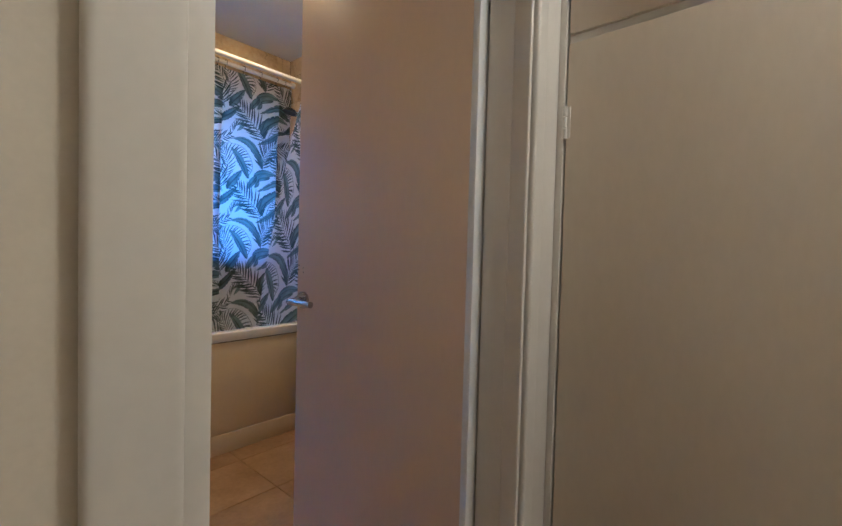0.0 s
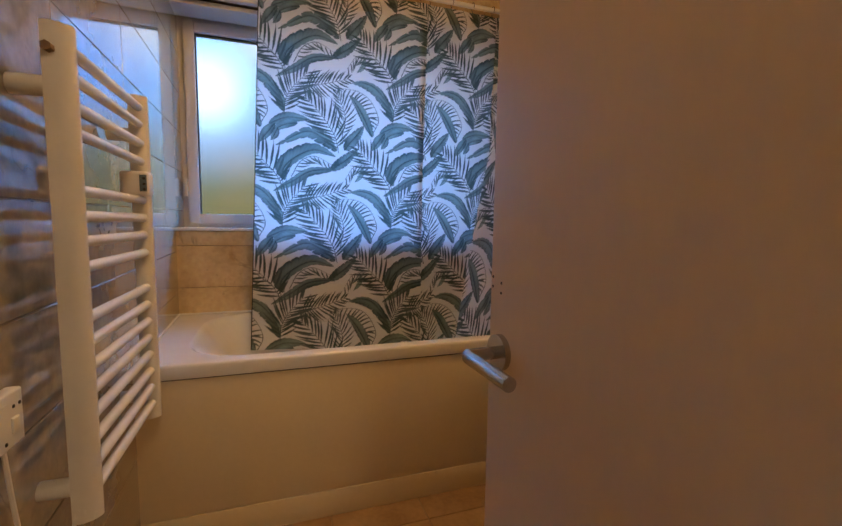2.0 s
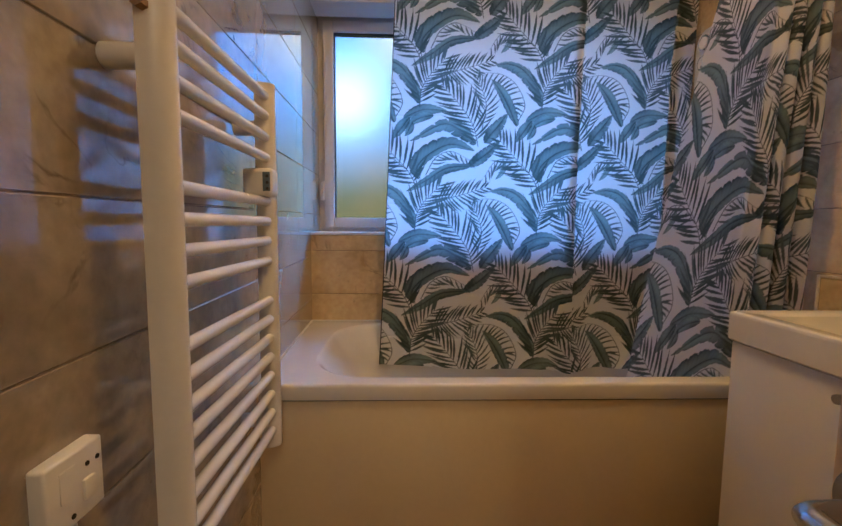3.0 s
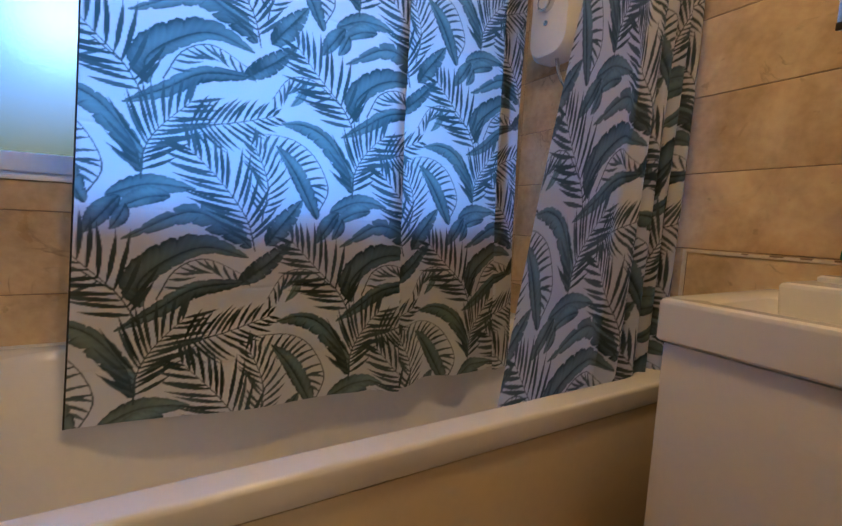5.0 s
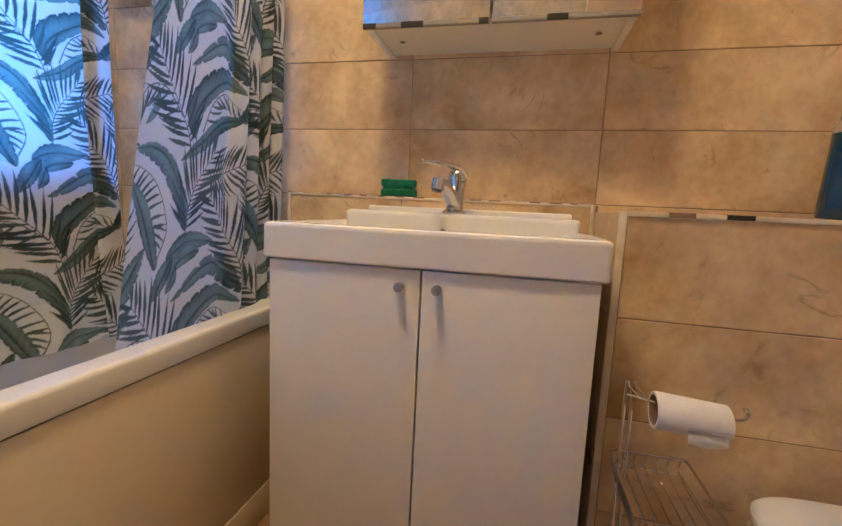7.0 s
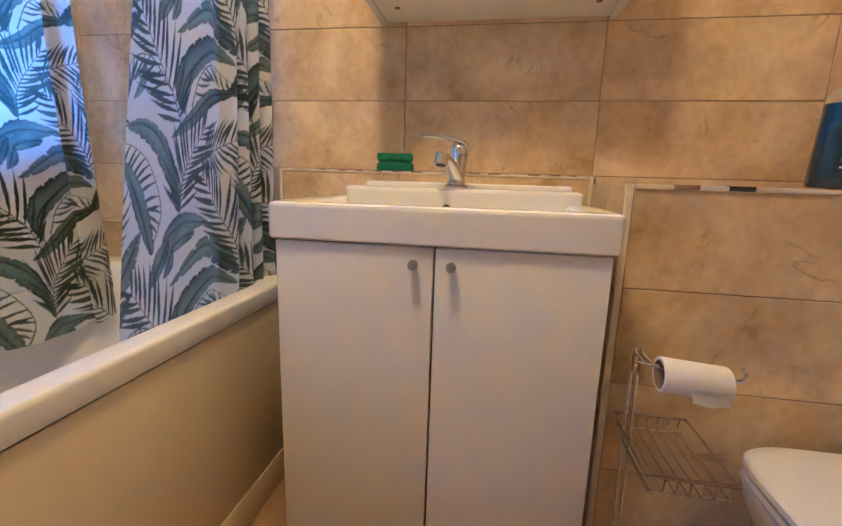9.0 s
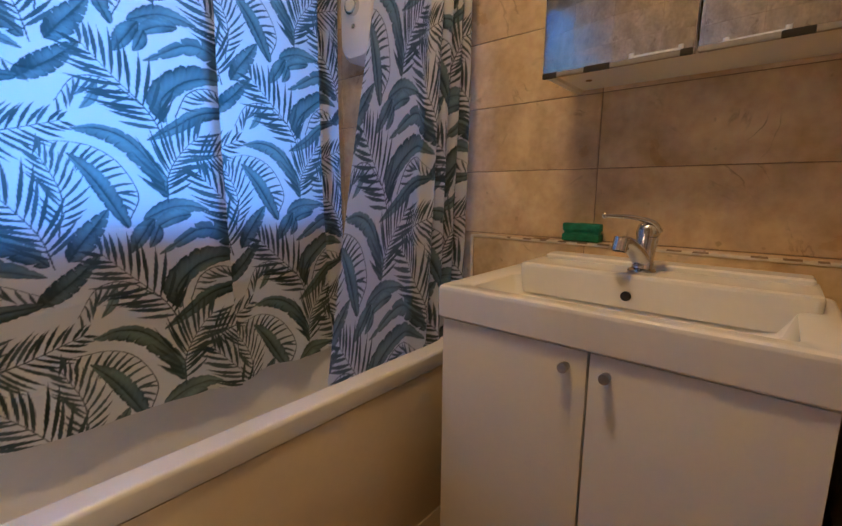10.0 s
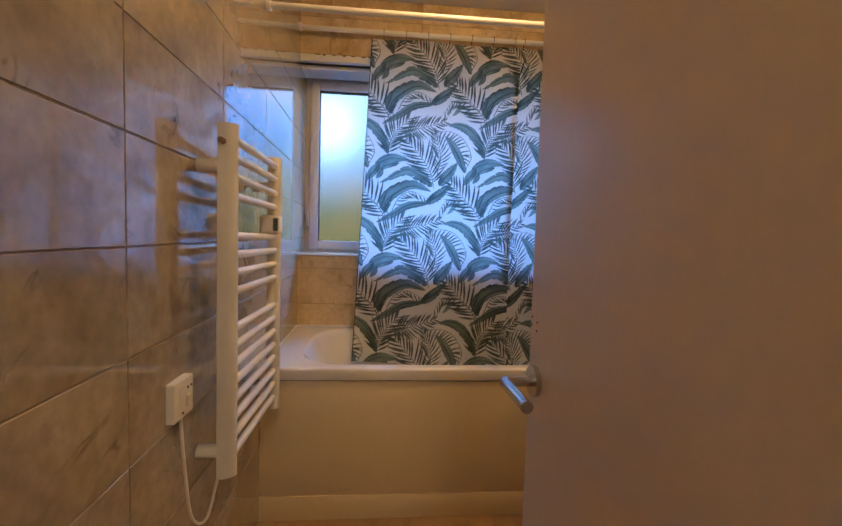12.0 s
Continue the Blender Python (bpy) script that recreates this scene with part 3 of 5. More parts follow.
piece("panel", block(-0.02, W - 0.07, 0.003, 0.021, 0.098, 0.5522, 0.0015), PANEL, bath, "ivory bath panel")
# shade of the gap under the rim, painted as a near-black strip
piece("shadow_gap", block(-0.02, W - 0.002, 0.006, 0.02, 0.5523, 0.5565), DARK, bath)
piece("plinth", block(-0.02, W - 0.07, 0.001, 0.02, 0.0, 0.096, 0.002), PANEL, bath, "ivory plinth board under the panel")
piece("screw", rod((0.815, 0.004, 0.128), (0.815, 0.007, 0.128), 0.005, 12), BLACK, bath)
piece("backing", block(0.002, W - 0.002, 0.03, 0.05, 0.0, 0.19), DARK, bath)
seal = block(-0.04, W - 0.004, BACK - 0.008, BACK - 0.0005, RIM_Z - 0.001, RIM_Z + 0.006, 0.002)
for k in range(8):
    y0, y1 = k * 0.097, (k + 1) * 0.097
    x = -0.0173 - 0.0291 * (y0 + y1) / 2
    block(x - 0.002, x + 0.0045, y0, y1, RIM_Z - 0.001, RIM_Z + 0.006, 0.0015, bm=seal)
piece("sealant", seal, PLASTIC, bath)
# small near-black block on the rim by the end wall
piece("rim_patch", block(1.585, 1.62, 0.03, 0.045, RIM_Z - 0.0005, RIM_Z + 0.006, 0.002), DARK, bath, "small black patch on the bath rim by the end wall")

# ---- curtain rails ----
def rail(name, y, z, label):
    th = thing(name, (0.84, y, z), label, "curtain rail")
    piece("tube", rod((-0.03, y, z), (W - 0.012, y, z), 0.0125, 20), PLASTIC, th)
    for x0, x1 in ((-0.0173 - 0.0291 * y, -0.0033 - 0.0291 * y), (W - 0.014, W)):
        piece("end_cup", rod((x0, y, z), (x1, y, z), 0.021, 20), PLASTIC, th)
    return th


RAIL_B, RAIL_F = (0.735, 2.216), (0.055, 1.968)
rail("window_curtain_rail", *RAIL_B, "white tubular curtain rail between the end walls under the ceiling")
rail("shower_curtain_rail", *RAIL_F, "white tubular shower rail above the bath's edge")

# ---- leaf print: one repeat, drawn leaf by leaf ----
PW, PH, RES = 0.537, 0.536, 1000
NX, NY = int(PW * RES), int(PH * RES)
tile_print = np.ones((NY, NX, 3)) * np.array((0.82, 0.83, 0.84))
rnd = random.Random(11)


def dab(x, y, r, col, soft=0.0011):
    """One round touch of colour, wrapped round the repeat."""
    k = int((r + 0.002) * RES) + 1
    cx, cy = int(round(x * RES)), int(round(y * RES))
    ix, iy = np.arange(cx - k, cx + k + 1), np.arange(cy - k, cy + k + 1)
    d = np.hypot(ix[None, :] / RES - x, iy[:, None] / RES - y)
    a = np.clip((r - d) / soft + 0.5, 0, 1)[..., None]
    gx, gy = np.ix_(iy % NY, ix % NX)
    tile_print[gx, gy] = tile_print[gx, gy] * (1 - a) + np.array(col) * a


def shade(k):
    """Print ink from black green (0) to pale grey green (1)."""
    a, b = np.array((0.003, 0.008, 0.0065)), np.array((0.12, 0.215, 0.18))
    return a + (b - a) * min(1.0, max(0.0, k)) ** 1.35


def at(gx, gy):
    """Sheet units, about 0.8 mm, to metres in the repeat; the repeat leans a little on the sheet."""
    dx, dy = gx - 435, gy - 330
    det = 645 * 679 + 23 * 20
    return (0.121 + (dx * 679 + dy * 23) / det * PW, 1.148 + (dy * 645 - dx * 20) / det * PH)


UNIT = PW / 645


def spine(points, n):
    """A smooth stem through points: place, direction along it, and the way to its left."""
    ps = [Vector((*at(*p), 0)) for p in points]
    way = arc(ps, 24)
    out = []
    for i in range(n):
        f = i / (n - 1) * (len(way) - 1)
        k = min(int(f), len(way) - 2)
        p, d = way[k].lerp(way[k + 1], f - k), (way[k + 1] - way[k]).normalized()
        out.append((p, d, Vector((-d.y, d.x, 0))))
    return out


def leaf(points, left, right, tone=0.4, torn=0.0, slant=0.45, light=0.3, teeth=9):
    """A broad leaf from base to tip, its two halves of unlike width, washed in tones, with a rib and side veins."""
    ln = sum((Vector(b) - Vector(a)).length for a, b in zip(points, points[1:])) * UNIT
    n = max(40, int(ln * RES * 1.1))
    way = spine(points, n)
    phase = rnd.uniform(0, 6)
    for side, width in ((-1, right * UNIT), (1, left * UNIT)):
        bays = [rnd.uniform(0.2, 1) for _ in range(teeth + 2)]
        for i, (p, d, nrm) in enumerate(way):
            t = i / (n - 1)
            wd = width * math.sin(math.pi * min(1, t ** 0.8 * 0.95 + 0.05)) ** 0.7
            f = t * teeth + phase
            wd *= 0.9 * (1 - min(0.75, torn * 2 * bays[int(f) % teeth]) * max(0.0, 1 - abs((f % 1) - 0.5) * 9) - 0.07 * abs(math.sin(f * 3.1)) - 0.05 * abs(math.sin(f * 7.3)))
            steps = max(2, int(wd * RES / 1.5))
            for k in range(steps):
                s = k / steps
                vein = 0.5 + 0.5 * math.sin((t * ln - s * wd * slant) * 330 + phase)
                wash = math.sin(t * 5.5 + side * 1.3 + phase) * math.sin(s * 2.6 + t * 3 + phase)
                tn = tone + light * math.sin(math.pi * min(1, s * 1.1)) * (1 if side > 0 else 0.55) + 0.13 + 0.09 * (vein ** 2 - 0.4) + 0.34 * wash - 0.25 * (1 - s) ** 8 - 0.18 * s ** 9 - 0.35 * (1 - t) ** 3
                q = p + (nrm * side + d * slant) * s * wd
                dab(q.x, q.y, 0.0019, shade(tn))
    for i in range(0, n, 2):
        p = way[i][0]
        dab(p.x, p.y, 0.0009, shade(tone - 0.3 if i < n * 0.8 else tone))


def frond(points, reach, tone=0.1, count=14, sides=(-1, 1), spread=52, thick=4.2, curl=0.3, first=0.5, last=0.45):
    """A feather palm: a stem with long tapering leaflets that lean towards its tip."""
    way = spine(points, 160)
    for i, (p, d, nrm) in enumerate(way):
        dab(p.x, p.y, 0.0017 * (1 - 0.65 * i / 160) + 0.0004, shade(tone + 0.05))
    for i in range(count):
        t = 0.1 + 0.88 * i / (count - 1)
        for s in sides:
            tt = min(0.995, max(0.0, t + rnd.uniform(-0.012, 0.012) + (0.018 if s > 0 else 0)))
            p, d, nrm = way[int(tt * 159)]
            ang = math.atan2(d.y, d.x) + s * radians(spread * (1.25 - 0.55 * t) + rnd.uniform(-5, 5))
            grow = first + (1 - first) * min(1, t / 0.35) if t < 0.35 else 1 - (1 - last) * ((t - 0.35) / 0.65) ** 1.6
            length = 1.26 * reach * UNIT * grow * rnd.uniform(0.86, 1.08)
            tn = tone + rnd.uniform(-0.08, 0.16)
            m = max(8, int(length * RES / 1.3))
            x, y = p.x, p.y
            for k in range(m):
                u = k / m
                a = ang - s * curl * u
                x += math.cos(a) * length / m
                y += math.sin(a) * length / m
                r = 1.28 * thick * UNIT * (math.sin(math.pi * min(1, 0.12 + 0.88 * u)) ** 1.15)
                dab(x, y, r + 0.0002, shade(tn - 0.05 + 0.2 * u * u + 0.1 * (1 - u) ** 3))


# the broad leaves, the paler ones first
leaf([(1080, 345), (1062, 255), (985, 150), (905, 115), (830, 122)], 22, 52, 0.34, 0.25)
leaf([(430, 735), (430, 660), (500, 590), (600, 550), (718, 582)], 34, 62, 0.26, 0.12, 0.5, 0.28)
leaf([(728, 548), (655, 480), (555, 440), (390, 528)], 34, 50, 0.36, 0.5, 0.6, 0.22, 6)
leaf([(355, 402), (450, 362), (572, 366)], 34, 36, 0.44, 0.15, 0.5)
leaf([(506, 392), (445, 402), (378, 440)], 36, 26, 0.38, 0.2)
leaf([(384, 402), (345, 455), (306, 512)], 38, 26, 0.2, 0.15)
leaf([(398, 425), (384, 462), (362, 500)], 18, 26, 0.24, 0.1)
leaf([(775, 540), (825, 475), (898, 382)], 44, 40, 0.14, 0.4, 0.4, 0.3, 7)
leaf([(690, 668), (770, 612), (860, 528)], 34, 40, 0.08, 0.45, 0.35, 0.22, 8)
leaf([(700, 664), (570, 682), (470, 745), (372, 802)], 26, 34, 0.22, 0.12, 0.5, 0.28)
leaf([(885, 640), (872, 690), (838, 735)], 12, 22, 0.62, 0.0)
# combs: one-sided fronds inside the arched leaves
frond([(955, 425), (992, 335), (945, 225), (865, 172), (752, 164)], 98, 0.12, 15, (-1,), 66, 3.4, -0.5, 0.35, 0.4)
frond([(470, 712), (520, 622), (600, 588), (706, 640)], 74, 0.12, 11, (1,), 62, 3.2, 0.5, 0.5, 0.4)
frond([(1010, 700), (920, 632), (835, 640), (776, 722)], 82, 0.12, 10, (-1,), 58, 3.2, 0.35, 0.6, 0.5)
leaf([(952, 446), (905, 350), (862, 268), (812, 202)], 42, 26, 0.24, 0.2, 0.4)
# palms on top
frond([(435, 345), (443, 262), (482, 185), (566, 92)], 132, 0.06, 15, (-1, 1), 52, 4.0, 0.2, 0.4, 0.5)
frond([(540, 168), (650, 152), (806, 102)], 88, 0.02, 13, (-1, 1), 54, 3.6, 0.3, 0.9, 0.4)
frond([(762, 462), (782, 330), (738, 196)], 84, 0.08, 12, (-1, 1), 50, 3.2, 0.35)
frond([(740, 560), (716, 455), (648, 345), (556, 236)], 132, 0.02, 15, (-1, 1), 50, 4.4, 0.22, 0.45, 0.5)
frond([(1068, 800), (1022, 712), (940, 618), (862, 528)], 140, 0.0, 12, (-1, 1), 54, 5.0, 0.22, 0.6, 0.42)


def hang(name, label, top, bottom, spec, offset, stretch=1.0, group=""):
    """A printed curtain: spec(u, v) gives the place, u along the cloth in metres, v from hem 0 to top 1."""
    th = thing(name, spec(0.5, 1.0), label, "curtain", group)
    length, height, step = top, bottom, 0.0022
    nu, nv = int(length / step), int(height / step)
    us, vs = np.linspace(0, 1, nu + 1), np.linspace(0, 1, nv + 1)
    verts = [spec(u, v) for v in vs for u in us]
    k = np.arange(nu * nv)
    i = (k // nu) * (nu + 1) + k % nu
    faces = np.stack((i, i + 1, i + nu + 2, i + nu + 1), 1)
    me = bpy.data.meshes.new("cloth")
    me.from_pydata(verts, [], faces.tolist())
    uu, vv = np.meshgrid(us * length * stretch, (1 - vs) * height)
    px = ((uu + offset[0]) * RES).astype(int) % NX
    py = ((vv + offset[1]) * RES).astype(int) % NY
    col = np.ones(((nu + 1) * (nv + 1), 4), dtype=np.float32)
    col[:, :3] = tile_print[py, px].reshape(-1, 3)
    layer = me.color_attributes.new("print", "FLOAT_COLOR", "POINT")
    layer.data.foreach_set("color", col.ravel())
    me.polygons.foreach_set("use_smooth", np.ones(len(me.polygons), dtype=bool))
    me.materials.append(PRINTED)
    me.update()
    at_home(new("cloth", me), th)
    return th


# window curtain: almost flat, two pleats, falling into the tub
C1_X0, C1_X1, C1_TOP = 0.335, 1.665, 2.186
FOLD_S = (0.0, 0.83, 0.864, 1.333, 1.363, 1.458)
FOLD_X = (0.335, 1.165, 1.131, 1.60, 1.57, 1.665)
FOLD_YS = (0.0, 0.6, 0.81, 0.84, 0.857, 0.89, 1.1, 1.25, 1.32, 1.345, 1.37, 1.458)
FOLD_Y = (0.0, 0.0, -0.014, -0.012, 0.012, 0.012, 0.0, 0.0, 0.014, 0.012, -0.016, -0.01)
C1_LEN, C1_H = 1.458, 1.735
WAVES = [(random.uniform(4, 19), random.uniform(0, 6.28), random.uniform(0.2, 1)) for _ in range(7)]


def curtain_one(u, v):
    # the cloth lies over itself at two pleats
    s = u * C1_LEN
    x = float(np.interp(s, FOLD_S, FOLD_X))
    pl = float(np.interp(s, FOLD_YS, FOLD_Y))
    u = (x - C1_X0) / (C1_X1 - C1_X0)
    y = RAIL_B[0] - 0.002 + pl * (0.35 + 0.65 * (1 - v)) + 0.003 * sum(a * math.sin(f * x + p + 1.1 * v) for f, p, a in WAVES)
    drop = (1 - v)
    y += 0.0022 * math.exp(-((((drop * C1_H + 0.02 * u) % 0.19) - 0.095) / 0.004) ** 2) + 0.002 * math.sin(37 * x + 9 * v) * math.sin(11 * v)
    y -= 0.115 * drop ** 2.2
    y += 0.006 * math.cos(u * 2 * math.pi * 11) * max(0, v - 0.9) * 10
    x += (0.012 - 0.065 * drop) * (1 - u) - 0.09 * drop * u * u
    z = C1_TOP - C1_H * drop - 0.022 * drop * math.sin(u * 3) - (0.007 * abs(math.sin(u * math.pi * 11)) if v > 0.985 else 0)
    z -= 0.018 * drop * max(0, math.sin(u * 23)) * (u > 0.55)
    y -= 0.016 * drop ** 4 * math.sin(u * 41) * min(1.0, max(0.0, (u - 0.45) * 5))
    return (x, y, z)


curtain_1 = hang("window_curtain", "white curtain with green palm-leaf print, drawn across the window", C1_LEN, C1_H, curtain_one, (0.0, 0.0))
piece("hem_tape", pipe([Vector(curtain_one(0, v)) + Vector((-0.001, -0.001, 0)) for v in np.linspace(0, 1, 60)], 0.002, 6), HEM, curtain_1, "dark stitched edge of the curtain")
for k in range(12):
    u = (k + 0.5) / 12
    x, y, z = curtain_one(u, 1.0)
    c = (x, RAIL_B[0], RAIL_B[1])
    hk = [(x + 0.002, c[1] + 0.0185 * math.sin(a), c[2] + 0.0185 * math.cos(a)) for a in np.linspace(-2.4, 2.6, 14)] + [(x, y, z - 0.012)]
    piece("hook", pipe(hk, 0.0017, 6), BLACK, curtain_1, "black curtain ring")

# shower curtain: bunched against the end wall in deep folds
C2_LEN, C2_H = 1.0, 1.385


def curtain_two(u, v):
    drop = 1 - v
    left = 1.36 - 0.275 * drop ** 0.8
    # nearly flat at first, then gathered into deep folds
    g = u * 1.5 if u < 0.4 else 0.6 + 0.4 * (u - 0.4) / 0.6
    x = left + (1.606 - 0.02 * drop - left) * g
    fold = min(1.0, max(0.0, (u - 0.33) * 6))
    turn = 2 * math.pi * 4.0 * (u - 0.33) / 0.67
    y = 0.082 + 0.01 * math.sin(5.5 * u + 1.2 * v) * (1 - fold) + 0.032 * fold * math.sin(turn) * (0.55 + 0.45 * drop ** 0.5) + 0.005 * math.sin(9 * u + 4 * v)
    x += 0.01 * fold * math.cos(turn)
    y += 0.03 * drop * (1 - u)
    z = 1.948 - C2_H * drop + 0.03 * drop * u ** 2
    return (x, y, z)


curtain_2 = hang("shower_curtain", "white shower curtain with green palm-leaf print, bunched in folds", C2_LEN, C2_H, curtain_two, (0.443, 0.005))
for k in range(10):
    u = (k + 0.5) / 10
    x, y, z = curtain_two(u, 1.0)
    hk = [(x + 0.001, RAIL_F[0] + 0.0185 * math.sin(a), RAIL_F[1] + 0.0185 * math.cos(a)) for a in np.linspace(-2.4, 2.6, 14)] + [(x, y, z - 0.01)]
    piece("hook", pipe(hk, 0.0017, 6), BLACK, curtain_2, "black curtain ring")

# ---- electric shower ----
shower = thing("electric_shower", (1.66, 0.57, 1.7), "white electric shower unit with chrome dials, hose and hand shower", "shower")
SY0, SY1, SZ0, SZ1 = 0.48, 0.665, 1.53, 1.865
rows = []
for d, g in ((0.0, 0.0), (0.055, 0.0), (0.078, 0.012), (0.085, 0.03)):
    rows.append([(W - d, y, z) for y, z, _ in ring(SY0 + g, SY1 - g, SZ0 + g, SZ1 - g, 0, 0.06)])
piece("case", loops(rows), PLASTIC, shower)
for z, r in ((1.79, 0.031), (1.712, 0.031)):
    piece("dial", rod((W - 0.084, 0.575, z), (W - 0.102, 0.575, z), r, 28), CHROME, shower, "chrome-rimmed dial")
    piece("dial_cap", rod((W - 0.1, 0.575, z), (W - 0.106, 0.575, z), r * 0.72, 28), PLASTIC, shower)
piece("button", rod((W - 0.084, 0.575, 1.645), (W - 0.09, 0.575, 1.645), 0.009, 16), CHROME, shower)
piece("hose", pipe(arc([(W - 0.05, 0.55, 1.535), (W - 0.055, 0.52, 1.46), (W - 0.06, 0.46, 1.40), (W - 0.075, 0.39, 1.47), (W - 0.085, 0.365, 1.62), (W - 0.1, 0.365, 1.83)], 10), 0.007, 10), CHROME, shower, "chrome hose")
piece("riser", rod((W - 0.05, 0.36, 1.5), (W - 0.05, 0.36, 1.93), 0.009, 14), CHROME, shower)
piece("holder", block(W - 0.11, W - 0.035, 0.34, 0.385, 1.83, 1.88, 0.008), CHROME, shower)
hs = piece("hand_shower", pipe([(W - 0.08, 0.365, 1.81), (W - 0.115, 0.40, 1.875), (W - 0.155, 0.445, 1.925)], [0.011, 0.012, 0.014], 14), CHROME, shower)
hm = bmesh.new()
hd_c, hd_n = Vector((W - 0.185, 0.475, 1.935)), Vector((-0.25, 0.1, -0.95)).normalized()
rod(hd_c - hd_n * 0.012, hd_c + hd_n * 0.012, 0.034, 28, bm=hm, r2=0.046)
piece("spray_head", hm, BLACK, shower, "dark round spray head")

# ---- towel radiator ----
rad = thing("towel_radiator", (0.08, -0.36, 0.5), "white electric ladder towel radiator with curved posts on the tiled wall", "radiator")


def post(y0, y1):
    n = 9
    sec = [(0.052, y0), (0.052, y1)] + [(0.068 + 0.024 * math.sin(math.pi * k / (n - 1)) ** 0.7, y1 + (y0 - y1) * k / (n - 1)) for k in range(n)]
    return loops([[(x, y, z) for x, y in sec] for z in (0.515, 1.3655)], cap=True)


PN, PF = (-0.598, -0.552), (-0.178, -0.132)
for y0, y1 in (PN, PF):
    bm = post(y0, y1)
    bm.faces.new([v for v in bm.verts if abs(v.co.z - 0.515) < 1e-4][::-1])
    piece("post", bm, ENAMEL, rad)
for z in (1.336, 1.293, 1.246, 1.2, 1.102, 1.057, 1.012, 0.966, 0.874, 0.829, 0.784, 0.739, 0.694, 0.648, 0.603, 0.558):
    piece("bar", rod((0.074, PN[1] - 0.004, z), (0.074, PF[0] + 0.004, z), 0.0105, 16), ENAMEL, rad)
for y in (-0.575, -0.155):
    for z in (1.268, 0.575):
        piece("bracket", rod((0.0, y, z), (0.056, y, z), 0.017, 18), ENAMEL, rad)
piece("bleed_plug", rod((0.064, -0.612, 1.322), (0.064, -0.597, 1.322), 0.008, 6), EDGE_BARE, rad, "brown hexagonal bleed plug")
ctl = piece("controller", block(0.038, 0.102, -0.222, -0.174, 1.112, 1.172, 0.01, 3), PLASTIC, rad, "white thermostat with a small display")
piece("display", block(0.082, 0.098, -0.2235, -0.2215, 1.122, 1.163, 0.0006), plain("grey_display", (0.1, 0.14, 0.17), (0.16, 0.21, 0.25), 0.15), rad)
for z in (1.127, 1.14, 1.154):
    piece("button", rod((0.0925, -0.2232, z), (0.0925, -0.2252, z), 0.0036, 10), BLACK, rad)
piece("mains_lead", pipe(arc([(0.05, -0.575, 0.52), (0.03, -0.60, 0.42), (0.014, -0.64, 0.45), (0.012, -0.67, 0.58), (0.012, -0.69, 0.708)], 8), 0.0035, 8), PLASTIC, rad)
soc = thing("fused_spur", (0.0, -0.69, 0.75), "white plastic fused connection unit on the tiled wall", "switch")
piece("plate", block(0.0, 0.021, -0.735, -0.65, 0.710, 0.794, 0.004, 3), PLASTIC, soc)
piece("switch", block(0.02, 0.025, -0.685, -0.668, 0.73, 0.755, 0.002), PLASTIC, soc)
piece("fuse_holder", block(0.0205, 0.022, -0.716, -0.694, 0.745, 0.78), PLASTIC, soc)
for y, z in ((-0.676, 0.771), (-0.66, 0.771), (-0.70, 0.722)):
    piece("screw", rod((0.0205, y, z), (0.0222, y, z), 0.003, 10), DARK, soc)

# ---- vanity unit with basin ----
V0, V1, VX = -0.800, -0.134, 1.205
vanity = thing("vanity_cabinet", (1.42, -0.465, 0), "white two-door bathroom vanity cabinet with round nickel knobs", "cabinet")
body = bmesh.new()
block(VX + 0.028, 1.612, V0 + 0.012, V0 + 0.03, 0.0, 0.772, 0.001, bm=body)
block(VX + 0.028, 1.612, V1 - 0.03, V1 - 0.012, 0.0, 0.772, 0.001, bm=body)
block(VX + 0.03, 1.61, V0 + 0.03, V1 - 0.03, 0.06, 0.078, bm=body)
block(VX + 0.06, VX + 0.075, V0 + 0.03, V1 - 0.03, 0.0, 0.06, bm=body)
piece("body", body, FOIL, vanity)
# flat near-black sheet: the cabinet's inner darkness put into colour
piece("inside", block(VX + 0.04, VX + 0.05, V0 + 0.031, V1 - 0.031, 0.079, 0.77), DARK, vanity)
SPLIT = -0.468
for y0, y1, ky in ((V0 + 0.013, SPLIT - 0.002, -0.502), (SPLIT + 0.002, V1 - 0.013, -0.43)):
    d = piece("door", block(VX + 0.008, VX + 0.026, y0, y1, 0.064, 0.769, 0.0018), FOIL, vanity)
    kb = lathe([(0.0055, 0.0), (0.006, 0.004), (0.0082, 0.007), (0.0096, 0.018), (0.0092, 0.0235), (0.0035, 0.0248)], n=22)
    for v in kb.verts:
        v.co = Vector((VX + 0.0085 - v.co.z, ky + v.co.x, 0.737 + v.co.y))
    piece("knob", kb, NICKEL, vanity, "round dull nickel knob")

basin = thing("washbasin", (1.42, -0.465, 0.772), "white ceramic washbasin on the vanity cabinet", "washbasin")


def rect(x0, x1, y0, y1, z, r):
    return ring(x0, x1, y0, y1, z, r, 8)


